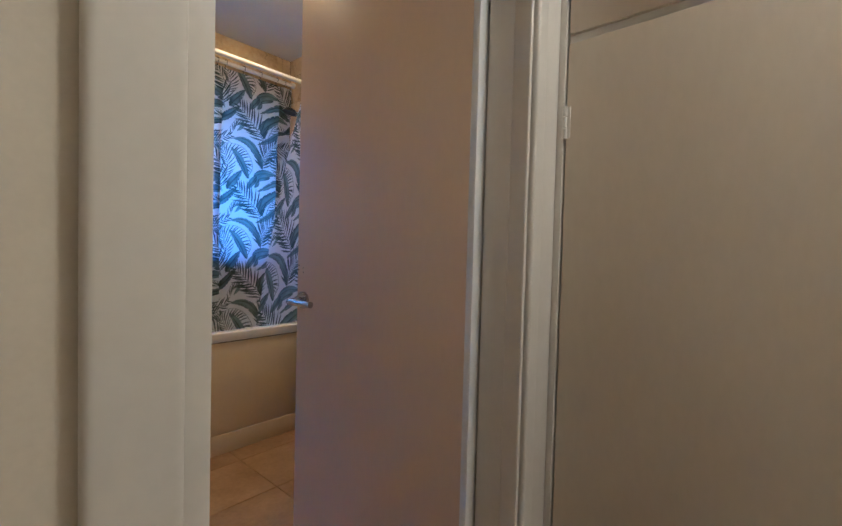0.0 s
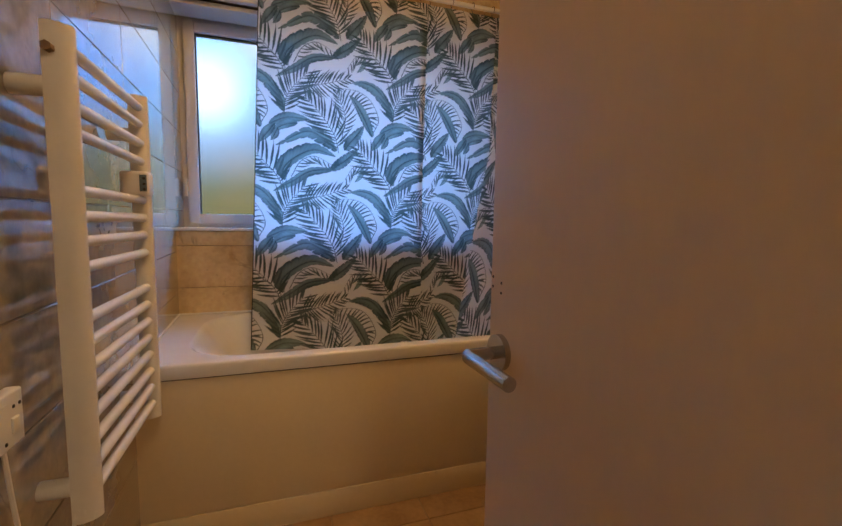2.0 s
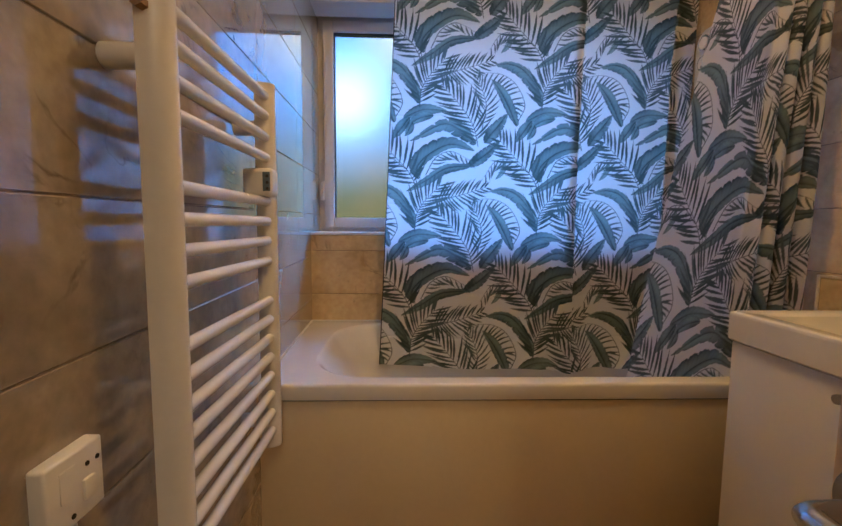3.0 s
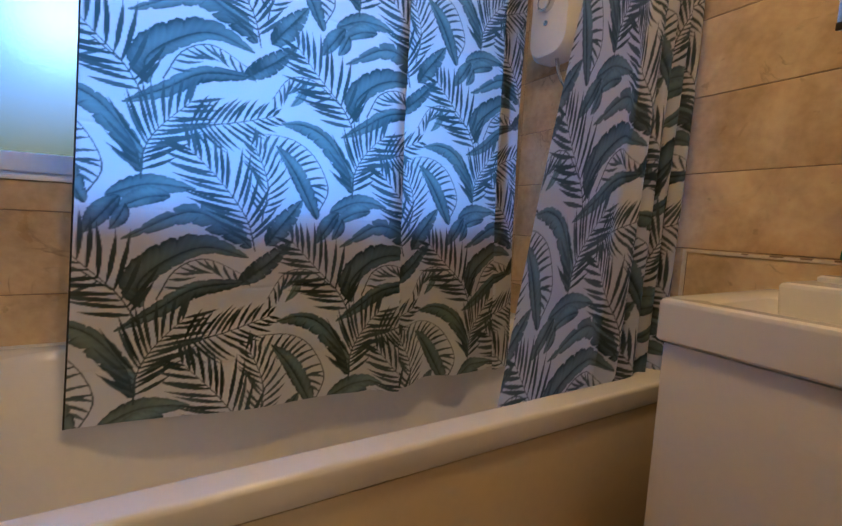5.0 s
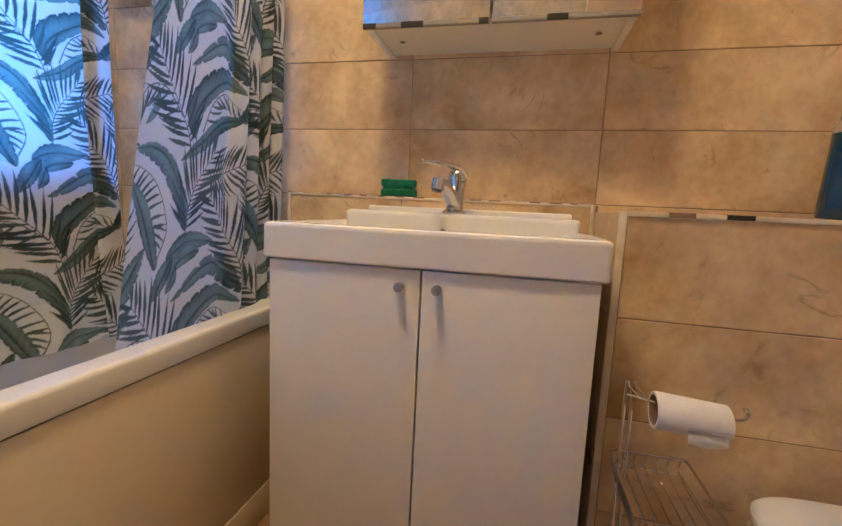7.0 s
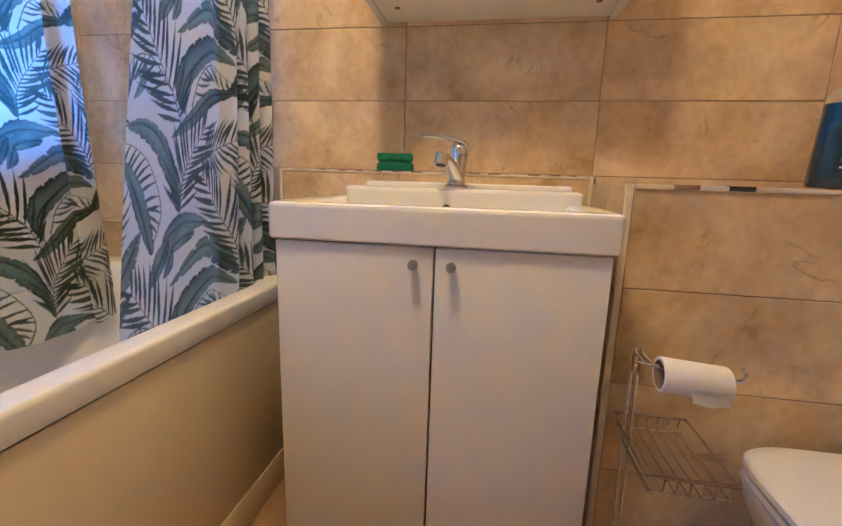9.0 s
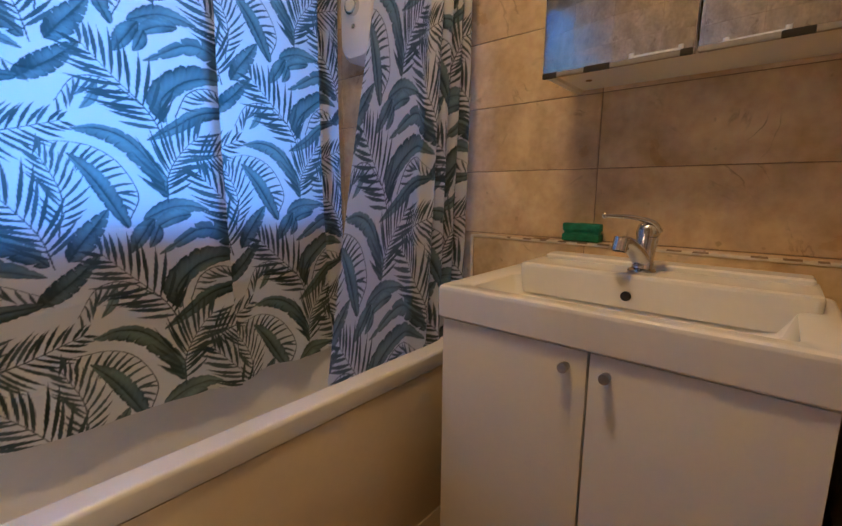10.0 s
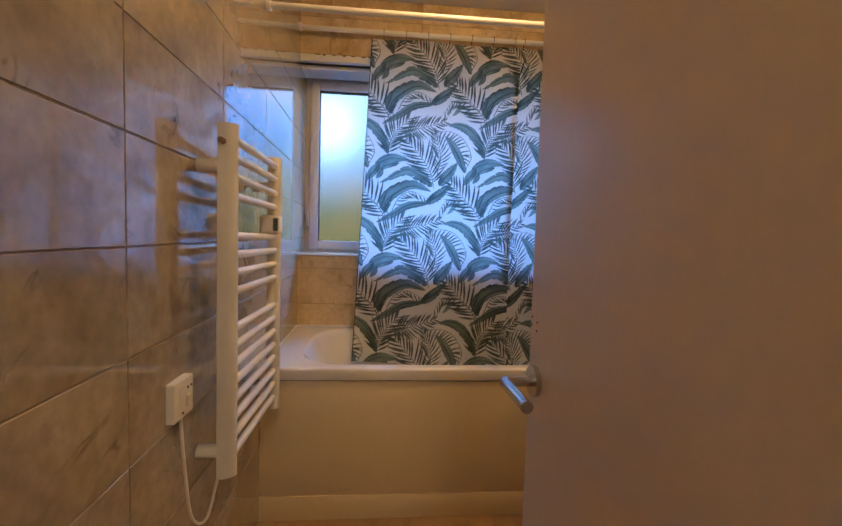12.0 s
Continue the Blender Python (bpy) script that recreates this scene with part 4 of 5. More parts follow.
rows = [rect(VX + 0.02, 1.61, V0 + 0.016, V1 - 0.016, 0.7725, 0.004), rect(VX + 0.004, 1.618, V0 + 0.002, V1 - 0.002, 0.7725, 0.01), rect(VX, 1.619, V0, V1, 0.7765, 0.011), rect(VX, 1.619, V0, V1, 0.778, 0.011), rect(VX, 1.619, V0, V1, 0.8355, 0.011), rect(VX, 1.619, V0, V1, 0.837, 0.011),
        rect(VX + 0.002, 1.619, V0 + 0.002, V1 - 0.002, 0.8425, 0.012), rect(VX + 0.007, 1.618, V0 + 0.007, V1 - 0.007, 0.8455, 0.014), rect(VX + 0.0085, 1.617, V0 + 0.0085, V1 - 0.0085, 0.8455, 0.014),
        rect(VX + 0.036, 1.475, V0 + 0.052, V1 - 0.052, 0.8455, 0.022), rect(VX + 0.042, 1.468, V0 + 0.06, V1 - 0.06, 0.841, 0.024),
        rect(VX + 0.052, 1.46, V0 + 0.075, V1 - 0.075, 0.80, 0.03), rect(VX + 0.08, 1.435, V0 + 0.12, V1 - 0.12, 0.765, 0.05), rect(VX + 0.11, 1.40, V0 + 0.2, V1 - 0.2, 0.757, 0.05)]
piece("bowl", loops(rows), CERAMIC, basin)
# raised tap deck with a second step behind
A0, A1 = V0 + 0.026, V1 - 0.075
dk = loops([rect(1.452, 1.6195, A0 + 0.003, A1 - 0.003, 0.80, 0.012), rect(1.446, 1.6195, A0, A1, 0.866, 0.012), rect(1.446, 1.6195, A0, A1, 0.8675, 0.012), rect(1.448, 1.619, A0 + 0.002, A1 - 0.002, 0.873, 0.013), rect(1.454, 1.618, A0 + 0.008, A1 - 0.008, 0.876, 0.014), rect(1.456, 1.617, A0 + 0.01, A1 - 0.01, 0.876, 0.014)])
piece("tap_deck", dk, CERAMIC, basin)
dk = loops([rect(1.555, 1.6192, V0 + 0.035, V1 - 0.095, 0.87, 0.008), rect(1.555, 1.6192, V0 + 0.035, V1 - 0.095, 0.884, 0.008), rect(1.559, 1.617, V0 + 0.039, V1 - 0.099, 0.888, 0.008)])
piece("back_upstand", dk, CERAMIC, basin)
# solid near-black plug, colouring in the darkness of the overflow opening
piece("overflow", rod((1.459, -0.462, 0.826), (1.4435, -0.462, 0.828), 0.0105, 20), DARK, basin, "dark overflow hole")
piece("waste", rod((1.31, -0.467, 0.757), (1.31, -0.467, 0.76), 0.03, 26), CHROME, basin)

tap = thing("mixer_tap", (1.49, -0.459, 0.876), "chrome single-lever basin mixer tap", "tap")
TX, TY, TZ = 1.497, -0.478, 0.8765
SD, LD = Vector((-0.93, 0.36, 0)).normalized(), Vector((-0.5, 0.87, 0)).normalized()
TB = Vector((TX, TY, TZ))
up, back = Vector((0, 0, 1)), Vector((0.12, -0.05, 0))
piece("base_ring", lathe([(0.029, 0.0), (0.0295, 0.003), (0.027, 0.006), (0.0235, 0.0085)], TB, 28), CHROME, tap)
# the body leans back as it rises
lean = [TB + back * h + up * h for h in (0.007, 0.03, 0.055, 0.076)]
piece("body", pipe(arc(lean, 5), [0.0225 - 0.003 * math.sin(math.pi * k / 15) for k in range(16)], 26), CHROME, tap)
TT = TB + back * 0.077 + up * 0.077
piece("joint_ring", rod(TT, TT + up * 0.002, 0.0205, 28), BLACK, tap)
piece("cartridge_dome", lathe([(0.023, 0.002), (0.0238, 0.008), (0.0228, 0.018), (0.0185, 0.027), (0.010, 0.032), (0.003, 0.033)], TT, 28), CHROME, tap)
curve = arc([TB + SD * d + up * h for d, h in ((0.004, 0.024), (0.024, 0.044), (0.044, 0.058), (0.062, 0.066), (0.078, 0.066))], 6)
piece("spout", pipe(curve, [0.0185 - 0.004 * k / (len(curve) - 1) for k in range(len(curve))], 20), CHROME, tap)
piece("aerator", rod(TB + SD * 0.076 + up * 0.078, TB + SD * 0.083 + up * 0.051, 0.0155, 24), CHROME, tap)
piece("nozzle", rod(TB + SD * 0.083 + up * 0.0515, TB + SD * 0.0834 + up * 0.0495, 0.0122, 20), BLACK, tap)
# a looped lever: two slim arms that rise from the dome's sides and meet in a small ball
for k in (-1, 1):
    side = Vector((-LD.y, LD.x, 0)) * k
    lv = arc([TT - LD * 0.019 + side * 0.013 + up * 0.012, TT - LD * 0.004 + side * 0.015 + up * 0.031, TT + LD * 0.03 + side * 0.0105 + up * 0.041, TT + LD * 0.064 + side * 0.005 + up * 0.0435, TT + LD * 0.09 + up * 0.044], 7)
    piece("lever", pipe(lv, [0.0068 - 0.0034 * n / (len(lv) - 1) for n in range(len(lv))], 12), CHROME, tap)
piece("lever_tip", lathe([(0.002, -0.0058), (0.0045, -0.004), (0.0058, 0.0), (0.0045, 0.004), (0.002, 0.0058)], TT + LD * 0.093 + up * 0.044, 14), CHROME, tap)

# ---- mirror cabinet ----
M0, M1, MZ0, MZ1, MX = -0.857, -0.234, 1.312, 1.93, 1.470
mc = thing("mirror_cabinet", (1.58, -0.545, 1.31), "white wall cabinet with two mirror doors, edges worn black", "mirror cabinet")
bx = bmesh.new()
block(MX + 0.018, W - 0.001, M0 + 0.004, M0 + 0.02, MZ0 + 0.0, MZ1, 0.001, bm=bx)
block(MX + 0.018, W - 0.001, M1 - 0.02, M1 - 0.004, MZ0 + 0.0, MZ1, 0.001, bm=bx)
block(MX + 0.02, W - 0.001, M0 + 0.02, M1 - 0.02, MZ0 + 0.008, MZ0 + 0.024, bm=bx)
block(MX + 0.018, W - 0.001, M0 + 0.02, M1 - 0.02, MZ1 - 0.016, MZ1, bm=bx)
piece("body", bx, FOIL, mc)
for y in (-0.302, -0.79):
    piece("cam_cover", rod((1.585, y, MZ0 + 0.0085), (1.585, y, MZ0 + 0.0065), 0.0075, 14), EDGE_BARE, mc, "small brown cap")
for y0, y1 in ((M0, -0.5445), (-0.5395, M1)):
    dr = piece("mirror_door", block(MX + 0.004, MX + 0.0165, y0, y1, MZ0, MZ1, 0.001), FOIL, mc)
    piece("mirror_glass", block(MX, MX + 0.0036, y0 + 0.0008, y1 - 0.0008, MZ0 + 0.009, MZ1 - 0.001, 0.0008), MIRROR, mc)
    piece("edge_strip", block(MX - 0.0006, MX + 0.012, y0, y1, MZ0 - 0.001, MZ0 + 0.0086, 0.001), plain("grey_edge_strip", (0.22, 0.2, 0.18), (0.34, 0.31, 0.28), 0.5), mc)
for y0, y1 in ((-0.234, -0.268), (-0.33, -0.385), (-0.515, -0.537), (-0.665, -0.71)):
    piece("worn_patch", block(MX - 0.0022, MX + 0.003, y1, y0, MZ0 - 0.003, MZ0 + 0.01, 0.002), DARK, mc, "black worn patch on the mirror's edge")

# ---- things on the ledge ----
sb = block(1.636, 1.672, -0.338, -0.236, 0.9165, 0.9375, 0.005, 3)
block(1.638, 1.670, -0.3375, -0.2365, 0.9445, 0.9655, 0.006, 3, bm=sb)
block(1.6425, 1.666, -0.333, -0.241, 0.936, 0.946, bm=sb)
bmesh.ops.subdivide_edges(sb, edges=[e for e in sb.edges if e.calc_length() > 0.05], cuts=9)
for v in sb.verts:
    v.co += Vector((1, 1, 0.6)) * 0.002 * noise.noise(v.co * 45)
sponge = finish(sb, "sponge", SPONGE)
tagged(sponge, "green scouring sponge standing on the tiled ledge", "sponge")

bottle = thing("bottle", (1.46, -1.235, 0.8985), "clear plastic bottle of blue liquid leaning on the boxed ledge", "bottle")
BC = (1.47, -1.252, 0.8985)
piece("flask", lathe([(0.0335, 0), (0.0365, 0.004), (0.0365, 0.15), (0.037, 0.168)], BC, 26), BLUE, bottle)
piece("shoulder", lathe([(0.0367, 0.1682), (0.0355, 0.182), (0.028, 0.198), (0.017, 0.204)], BC, 26), CLEARCAP, bottle, "empty clear shoulder")
piece("cap", lathe([(0.0165, 0.2042), (0.0168, 0.206), (0.0165, 0.224), (0.015, 0.226)], BC, 22), CLEARCAP, bottle)
lb = bmesh.new()
vs = [[lb.verts.new((BC[0] + 0.0376 * math.cos(a), BC[1] + 0.0376 * math.sin(a), BC[2] + z)) for a in np.linspace(2.0, 4.3, 14)] for z in (0.02, 0.13)]
for k in range(13):
    lb.faces.new((vs[0][k], vs[0][k + 1], vs[1][k + 1], vs[1][k]))
piece("label", lb, LABEL, bottle, "blue-green paper label")
for z, w, m in ((0.115, 0.014, PLASTIC), (0.106, 0.011, PLASTIC), (0.075, 0.013, INK_G), (0.06, 0.011, INK_G), (0.042, 0.012, PLASTIC)):
    h = 0.002 if m is PLASTIC else 0.006
    piece("label_print", block(BC[0] - 0.0385, BC[0] - 0.036, BC[1] + 0.004 - w / 2, BC[1] + 0.004 + w / 2, BC[2] + z - h, BC[2] + z + h), m, bottle)

bottle.location.y -= 0.008
bottle.location.z += 0.0032
bottle.rotation_euler.x = radians(3)

pack = thing("plastic_pack", (1.47, -1.37, 0.8985), "white plastic pack with coloured print leaning on the ledge", "pack")
pk = bmesh.new()
bmesh.ops.create_icosphere(pk, subdivisions=4, radius=1)
for v in pk.verts:
    c = v.co.copy()
    q = Vector((math.copysign(abs(c.x) ** 0.7, c.x), math.copysign(abs(c.y) ** 0.7, c.y), math.copysign(abs(c.z) ** 0.75, c.z)))
    q += q.normalized() * 0.09 * noise.noise(c * 3.1) + q.normalized() * 0.04 * noise.noise(c * 8)
    v.co = Vector((1.44 + q.x * 0.05, -1.398 + q.y * 0.075 - 0.03 * (q.z), max(0.8986, 0.966 + q.z * 0.085)))
piece("bag", pk, BAG, pack)
for n, (y, z, m) in enumerate(((-1.31, 0.955, INK), (-1.33, 0.925, INK), (-1.335, 0.94, INK_O), (-1.345, 1.02, INK_P), (-1.35, 0.99, INK_G))):
    piece("print_mark", block(1.386 + 0.004 * (n % 2), 1.40, y - 0.033, y - 0.014, z - 0.004, z + 0.005, 0.002), m, pack)

shelf = thing("wooden_shelf", (1.64, -1.43, 0.8985), "orange stained wooden shelf unit standing on the ledge", "shelf")
S0, SY = 1.612, -1.402
piece("side_panel", block(S0, W - 0.003, SY - 0.017, SY, 0.8985, 1.62, 0.002), WOOD, shelf)
piece("side_panel", block(S0, W - 0.003, FRONT + 0.002, FRONT + 0.015, 0.8985, 1.62, 0.002), WOOD, shelf)
for z in (0.8985, 1.10, 1.35, 1.604):
    piece("board", block(S0 + 0.003, W - 0.003, FRONT + 0.0155, SY - 0.0175, z, z + 0.016, 0.001), WOOD, shelf)
piece("back_panel", block(W - 0.008, W - 0.003, FRONT + 0.0155, SY - 0.0175, 0.915, 1.604), WOOD, shelf)

# ---- toilet roll stand ----
stand = thing("toilet_roll_stand", (1.25, -0.9, 0), "free-standing chrome wire toilet-roll stand with a basket", "toilet roll holder")
SX = 1.252
for dy in (0.0, 0.012):
    piece("post", pipe(arc([(SX, -0.858 - dy, 0.01), (SX, -0.856 - dy, 0.3), (SX, -0.853 - dy, 0.57), (SX - 0.003, -0.857 - dy, 0.582), (SX - 0.008, -0.87 - dy, 0.57)], 6), 0.0032, 8), CHROME, stand)
piece("arm", pipe(arc([(SX - 0.004, -0.855, 0.568), (SX - 0.02, -0.9, 0.566), (SX - 0.025, -1.0, 0.558), (SX - 0.025, -1.03, 0.556), (SX - 0.022, -1.04, 0.568), (SX - 0.022, -1.032, 0.577)], 7), 0.003, 8), CHROME, stand)
BX0, BX1, BYA, BYB, BZ = 1.10, 1.30, -0.985, -0.845, 0.43
piece("basket_rim", pipe([(BX0, BYA, BZ), (BX1, BYA, BZ), (BX1, BYB, BZ), (BX0, BYB, BZ)], 0.0028, 8, closed=True), CHROME, stand)
piece("basket_rim", pipe([(BX0 + 0.006, BYA + 0.006, BZ - 0.03), (BX1 - 0.002, BYA + 0.006, BZ - 0.03), (BX1 - 0.002, BYB - 0.006, BZ - 0.03), (BX0 + 0.006, BYB - 0.006, BZ - 0.03)], 0.0018, 8, closed=True), CHROME, stand)
for k in range(7):
    y = BYA + (BYB - BYA) * (k + 0.5) / 7
    piece("basket_wire", pipe(arc([(BX0, y, BZ), (BX0 + 0.004, y, BZ - 0.026), (BX0 + 0.012, y, BZ - 0.03), (BX1 - 0.01, y, BZ - 0.03), (BX1, y, BZ)], 4), 0.0016, 6), CHROME, stand)
piece("base_ring", pipe([(1.19 + 0.085 * math.cos(a), -0.915 + 0.07 * math.sin(a), 0.006) for a in np.linspace(0, 2 * math.pi, 28)[:-1]], 0.0045, 8, closed=True), CHROME, stand)
piece("base_strut", pipe([(SX, -0.864, 0.008), (1.19, -0.915, 0.008), (1.105, -0.915, 0.008)], 0.003, 8), CHROME, stand)
roll = thing("toilet_roll", (1.228, -0.95, 0.56), "nearly finished white toilet roll with a loose sheet", "toilet roll")
RA, RB = Vector((SX - 0.02, -0.895, 0.553)), Vector((SX - 0.025, -1.008, 0.5455))
d = (RB - RA).normalized()
rl = loops([[p + 0 * d for p in [c + (Vector((1, 0, 0)) * math.cos(a) + Vector((0, 0, 1)) * math.sin(a)) * r for a in np.linspace(0, 2 * math.pi, 40)[:-1]]] for c, r in ((RA, 0.0268), (RA, 0.0318), (RA + d * 0.001, 0.0325), (RB - d * 0.001, 0.0325), (RB, 0.0318), (RB, 0.0268), (RA, 0.0268))], cap=False)
piece("paper", rl, PAPER, roll)
cr = loops([[c + (Vector((1, 0, 0)) * math.cos(a) + Vector((0, 0, 1)) * math.sin(a)) * r for a in np.linspace(0, 2 * math.pi, 30)[:-1]] for c, r in ((RA + d * 0.0005, 0.0267), (RA + d * 0.0005, 0.0255), (RB - d * 0.0005, 0.0255), (RB - d * 0.0005, 0.0267))], cap=False)
piece("core", cr, CARD, roll, "brown cardboard core")
sh = bmesh.new()
cols = [[sh.verts.new((SX - 0.025 - 0.0328 + 0.004 * math.sin(k * 1.3), -0.94 - 0.03 * j, 0.545 - 0.006 * k - (0.006 * (j % 2) if k == 4 else 0))) for k in range(5)] for j in range(3)]
for a, b in zip(cols, cols[1:]):
    for k in range(4):
        sh.faces.new((a[k], a[k + 1], b[k + 1], b[k]))
bmesh.ops.solidify(sh, geom=sh.faces[:], thickness=0.0008)
piece("loose_sheet", sh, PAPER, roll)

# ---- toilet ----
toilet = thing("toilet", (1.1, -1.235, 0), "white ceramic toilet with a closed plastic lid against boxing", "toilet")


def oval(x0, x1, cy, hw, z, n=40):
    """An outline square at the back and round at the front."""
    out = []
    for k in range(n):
        a = 2 * math.pi * k / n
        c, s = math.cos(a), math.sin(a)
        ex = 0.34 if c > 0 else 0.9
        out.append(((x0 + x1) / 2 + (x1 - x0) / 2 * math.copysign(abs(c) ** ex, c), cy + hw * math.copysign(abs(s) ** (0.5 if c > 0 else 0.85), s), z))
    return out


TC = -1.25
piece("pan", loops([oval(1.010, 1.3225, TC, 0.11, 0.0), oval(1.010, 1.3225, TC, 0.105, 0.12), oval(0.950, 1.3225, TC, 0.13, 0.24), oval(0.908, 1.3225, TC, 0.165, 0.2970), oval(0.893, 1.3225, TC, 0.175, 0.3390), oval(0.908, 1.32, TC, 0.165, 0.3470)]), CERAMIC, toilet)
piece("seat", loops([oval(0.888, 1.30, TC, 0.176, 0.3490), oval(0.885, 1.302, TC, 0.181, 0.3550), oval(0.885, 1.302, TC, 0.181, 0.3650), oval(0.888, 1.30, TC, 0.177, 0.3680)]), PLASTIC, toilet)
piece("lid", loops([oval(0.886, 1.302, TC, 0.178, 0.3695), oval(0.885, 1.305, TC, 0.184, 0.3760), oval(0.885, 1.305, TC, 0.184, 0.3870), oval(0.888, 1.3, TC, 0.178, 0.3935), oval(0.928, 1.28, TC, 0.15, 0.3970)]), PLASTIC, toilet)

# ---- boxing behind basin and toilet ----
boxing = thing("pipe_boxing", (1.5, -0.8, 0), "tiled half-height boxing hiding pipes behind basin and toilet", "boxing", kind="structure")
BXB, BXT, BY_STEP = 1.6285, 1.3325, -0.834
piece("core", block(BXB - 0.006, W + 0.009, BY_STEP + 0.0005, 0.045, 0, 0.9125), GROUT, boxing)
piece("core", block(BXT - 0.006, W + 0.009, FRONT + 0.0005, BY_STEP - 0.0006, 0, 0.8962), GROUT, boxing)
piece("corner_trim", block(1.3235, 1.331, BY_STEP - 0.006, BY_STEP + 0.0085, 0, 0.8975, 0.002), EDGING, boxing)
piece("end_trim", block(1.6195, 1.6275, 0.045, 0.055, RIM_Z + 0.0005, 0.915, 0.002), EDGING, boxing)
piece("inner_trim", block(1.6105, 1.6205, BY_STEP + 0.009, BY_STEP + 0.018, 0.80, 0.915, 0.002), EDGING, boxing)

# ---- tiles, floor pieces ----
CACHE = {}


def slab(axis, a, b, t=0.008):
    """A tile a by b, its back on the origin plane, its face along +axis; shared mesh."""
    key = (axis, round(a, 3), round(b, 3), t)
    if key not in CACHE:
        bm = bmesh.new()
        e = 0.0014
        lo = [(-a / 2, -b / 2), (a / 2, -b / 2), (a / 2, b / 2), (-a / 2, b / 2)]
        li = [(-a / 2 + e, -b / 2 + e), (a / 2 - e, -b / 2 + e), (a / 2 - e, b / 2 - e), (-a / 2 + e, b / 2 - e)]
        put = {"+x": lambda p, h: (h, p[0], p[1]), "-x": lambda p, h: (-h, p[0], p[1]), "-y": lambda p, h: (p[0], -h, p[1]), "+y": lambda p, h: (p[0], h, p[1]), "+z": lambda p, h: (p[0], p[1], h)}[axis]
        rr = [[bm.verts.new(put(p, h)) for p in q] for q, h in ((lo, 0), (lo, t - e), (li, t))]
        for q, w in zip(rr, rr[1:]):
            for k in range(4):
                bm.faces.new((q[k], q[(k + 1) % 4], w[(k + 1) % 4], w[k]))
        bm.faces.new(rr[-1])
        bmesh.ops.recalc_face_normals(bm, faces=bm.faces)
        me = bpy.data.meshes.new("tile")
        bm.to_mesh(me)
        bm.free()
        CACHE[key] = me
    return CACHE[key]


def cladding(parent, axis, plane, ulines, vlines, mat, gap=0.002, skip=None, t=0.008):
    """Lays tiles between the joint lines; u is the level direction, v the upright one."""
    for u0, u1 in zip(ulines, ulines[1:]):
        for v0, v1 in zip(vlines, vlines[1:]):
            if skip and skip((u0 + u1) / 2, (v0 + v1) / 2):
                continue
            me = slab(axis, abs(u1 - u0) - gap, abs(v1 - v0) - gap, t)
            if not me.materials:
                me.materials.append(mat)
            if me.materials[0] != mat:
                me = me.copy()
                me.materials[0] = mat
            ob = new("tile", me)
            u, v = (u0 + u1) / 2, (v0 + v1) / 2
            place = (plane, u, v) if axis[1] == "x" else (u, plane, v) if axis[1] == "y" else (u, v, plane)
            m = Matrix.Translation(place)
            ob.parent = parent
            ob.matrix_parent_inverse = Matrix.Translation(parent.location).inverted() if parent.location.length else Matrix()
            ob.matrix_basis = m


def lines(first, pitch, lo, hi, least=0.03):
    """Joint lines at a pitch through one known joint, cut off at both ends."""
    k = math.ceil((lo + least - first) / pitch)
    out = [lo]
    while first + k * pitch < hi - least:
        out.append(first + k * pitch)
        k += 1
    return out + [hi]


LZ = lines(1.083, 0.1935, 0.0, CEIL)
RZ = lines(1.113, 0.196, 0.0, CEIL)
BZL = lines(0.931, 0.2, RIM_Z + 0.003, SILL - 0.013)
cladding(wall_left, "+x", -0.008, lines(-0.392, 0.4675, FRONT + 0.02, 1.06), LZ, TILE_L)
# this wall stands a little out of square, its courses a little out of level
pivot = Matrix.Translation((0, -0.6, 0))
wall_left.matrix_world = pivot @ Matrix.Rotation(0.0291, 4, "Z") @ Matrix.Rotation(0.010, 4, "X") @ pivot.inverted()
cladding(wall_right, "-x", W + 0.008, lines(-0.306, 0.5285, FRONT + 0.002, BACK), RZ, TILE_R, skip=lambda u, v: v < 0.8 and u < 0)
cladding(wall_back, "-y", BACK + 0.008, lines(0.45, 0.5, -0.06, W - 0.001), BZL, TILE_R)
cladding(wall_back, "-y", BACK + 0.008, lines(0.62, 0.5, -0.06, W - 0.001), [HEAD + 0.019, 2.3, CEIL], TILE_R)
cladding(wall_back, "-y", BACK + 0.008, [WX1 + 0.001, W - 0.001], lines(1.13, 0.2, SILL, HEAD + 0.016), TILE_R)
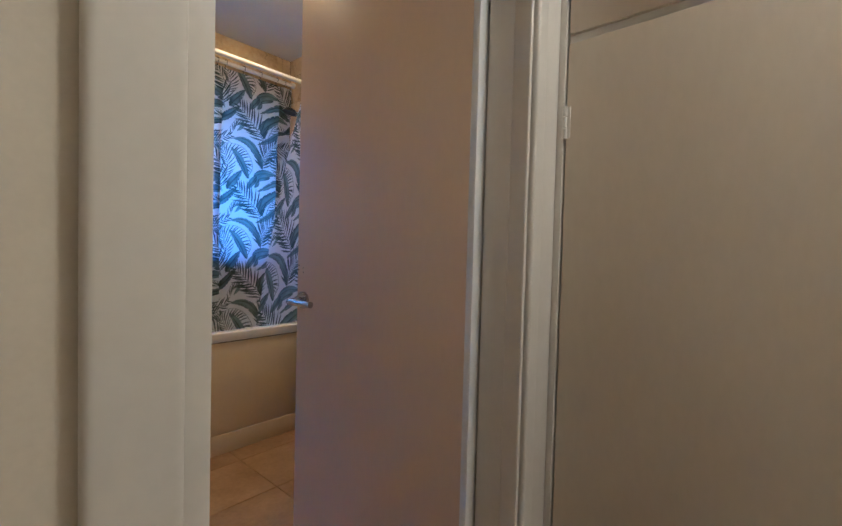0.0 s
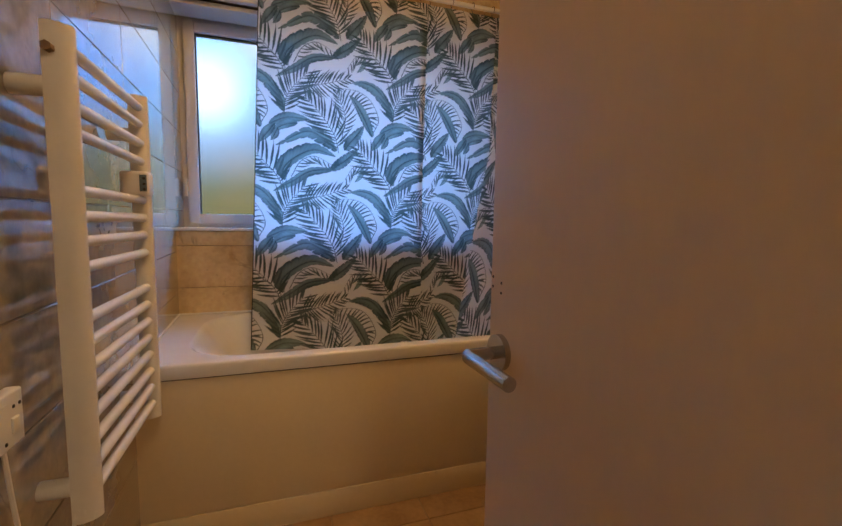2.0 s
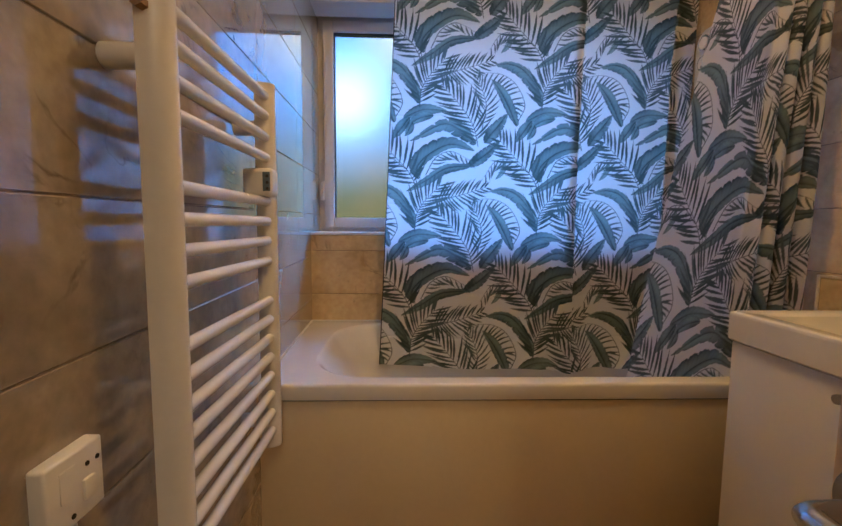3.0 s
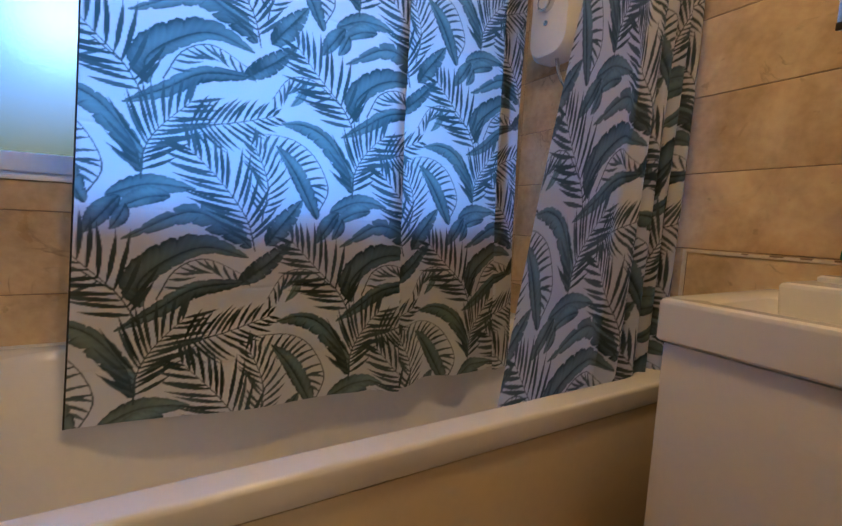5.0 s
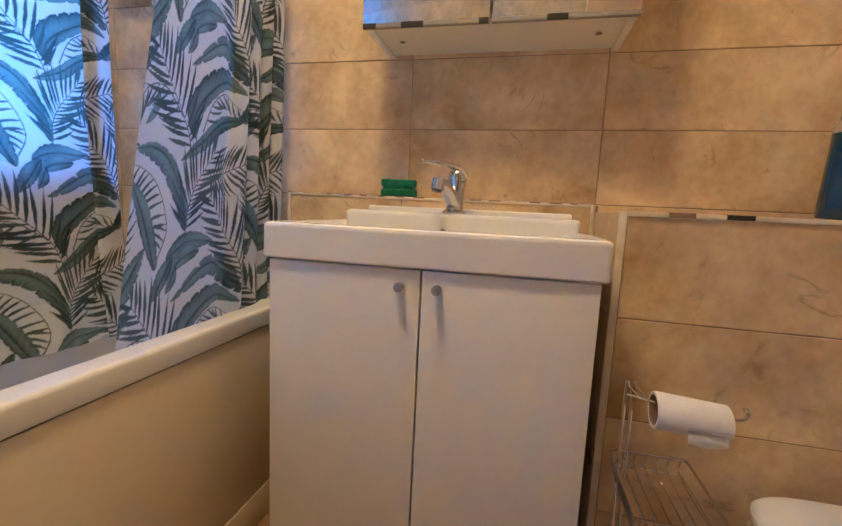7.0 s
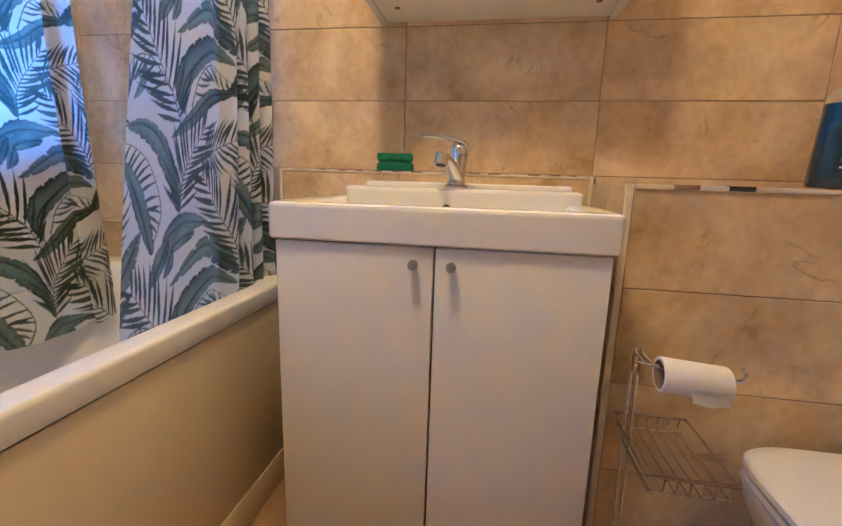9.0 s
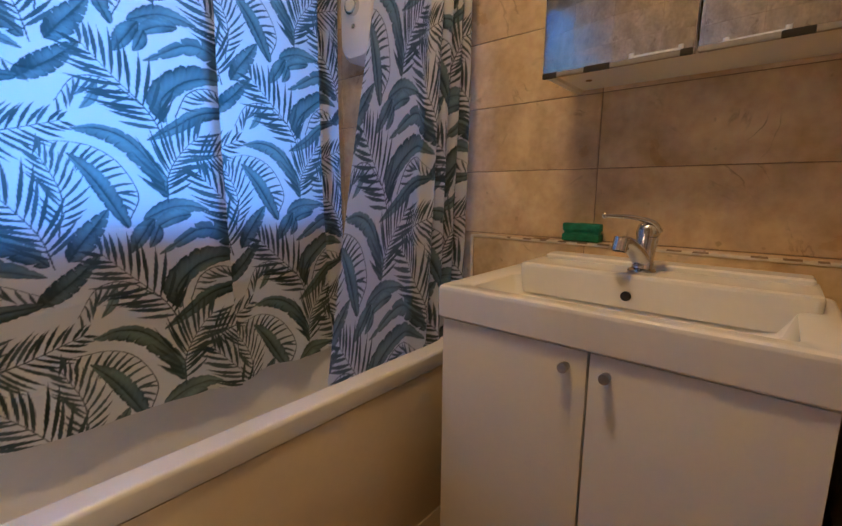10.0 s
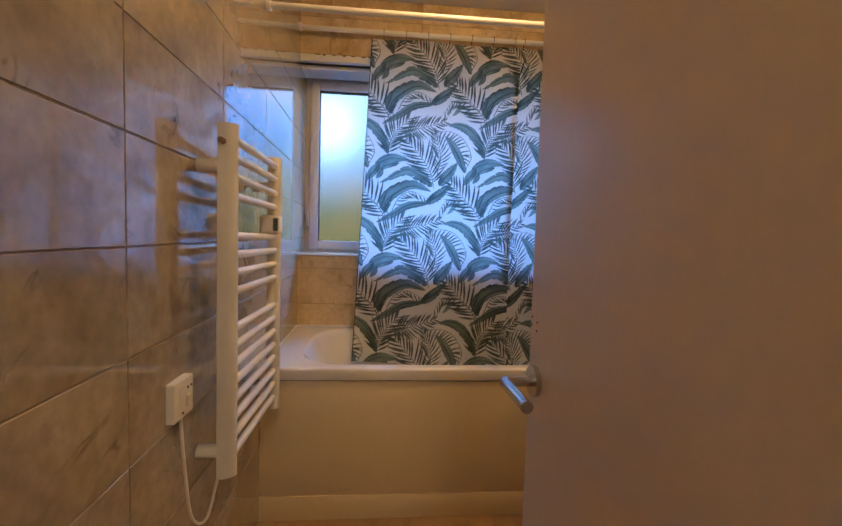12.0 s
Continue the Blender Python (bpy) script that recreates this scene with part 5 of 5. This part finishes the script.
# boxing fronts, tops and the return
BOXZ = lines(0.69, 0.2065, 0.0, 0.897)
cladding(boxing, "-x", BXB, lines(-0.306, 0.5285, BY_STEP + 0.0085, 0.044), [0.705, 0.908], TILE_R)
cladding(boxing, "-x", BXT, lines(-1.35, 0.5285, FRONT + 0.003, BY_STEP - 0.0065), BOXZ, TILE_R)
cladding(boxing, "+y", BY_STEP, [1.332, 1.6195], BOXZ, TILE_R)
cladding(boxing, "+z", 0.9065, [1.6205, W - 0.001], lines(-0.306, 0.2643, BY_STEP + 0.009, 0.052), TILE_R)
cladding(boxing, "+z", 0.8905, lines(1.5, 0.3, 1.325, W - 0.001), lines(-1.1, 0.2643, FRONT + 0.003, BY_STEP - 0.001), TILE_R)
piece("edge_bead", block(1.6172, 1.6268, BY_STEP + 0.0095, 0.0445, 0.9085, 0.9155, 0.002), EDGING, boxing, "cream filler along the ledge's edge")
piece("edge_bead", block(1.3208, 1.3305, FRONT + 0.003, BY_STEP - 0.007, 0.8895, 0.8986, 0.002), EDGING, boxing, "cream filler along the ledge's edge")
for y0, y1, z, m in ((-0.91, -0.955, 0.8988, EDGE_BARE), (-1.005, -1.05, 0.8988, DARK), (-1.31, -1.36, 0.8988, EDGE_BARE)):
    piece("bare_edge", block(1.3198, 1.3345, y1, y0, z - 0.0085, z + 0.0008, 0.001), m, boxing, "chipped dark edge where trim is missing")
rng = random.Random(5)
for k in range(16):
    y = 0.03 - k * 0.053
    piece("mortar_smear", block(1.6164, 1.629, y - 0.012 - 0.02 * rng.random(), y, 0.9128, 0.9158 + 0.001 * rng.random(), 0.0008), rng.choice((GROUT, EDGE_BARE, EDGING)), boxing)
cladding(floor, "+z", -0.004, lines(0.9, 0.33, 0.002, W - 0.002), lines(-0.12, 0.33, FRONT, 0.03), FLOOR_T, 0.004, t=0.004)
hall_carpet = finish(block(-1.199, 0.9385, -3.499, FRONT - 0.012, -0.004, 0.006, 0.001), "hall_carpet", plain("brown_carpet", (0.16, 0.12, 0.09), (0.24, 0.19, 0.15), 0.95, scale=30, fine=400, bump=0.8))
tagged(hall_carpet, "plain brown carpet on the hall floor", "carpet", kind="structure")
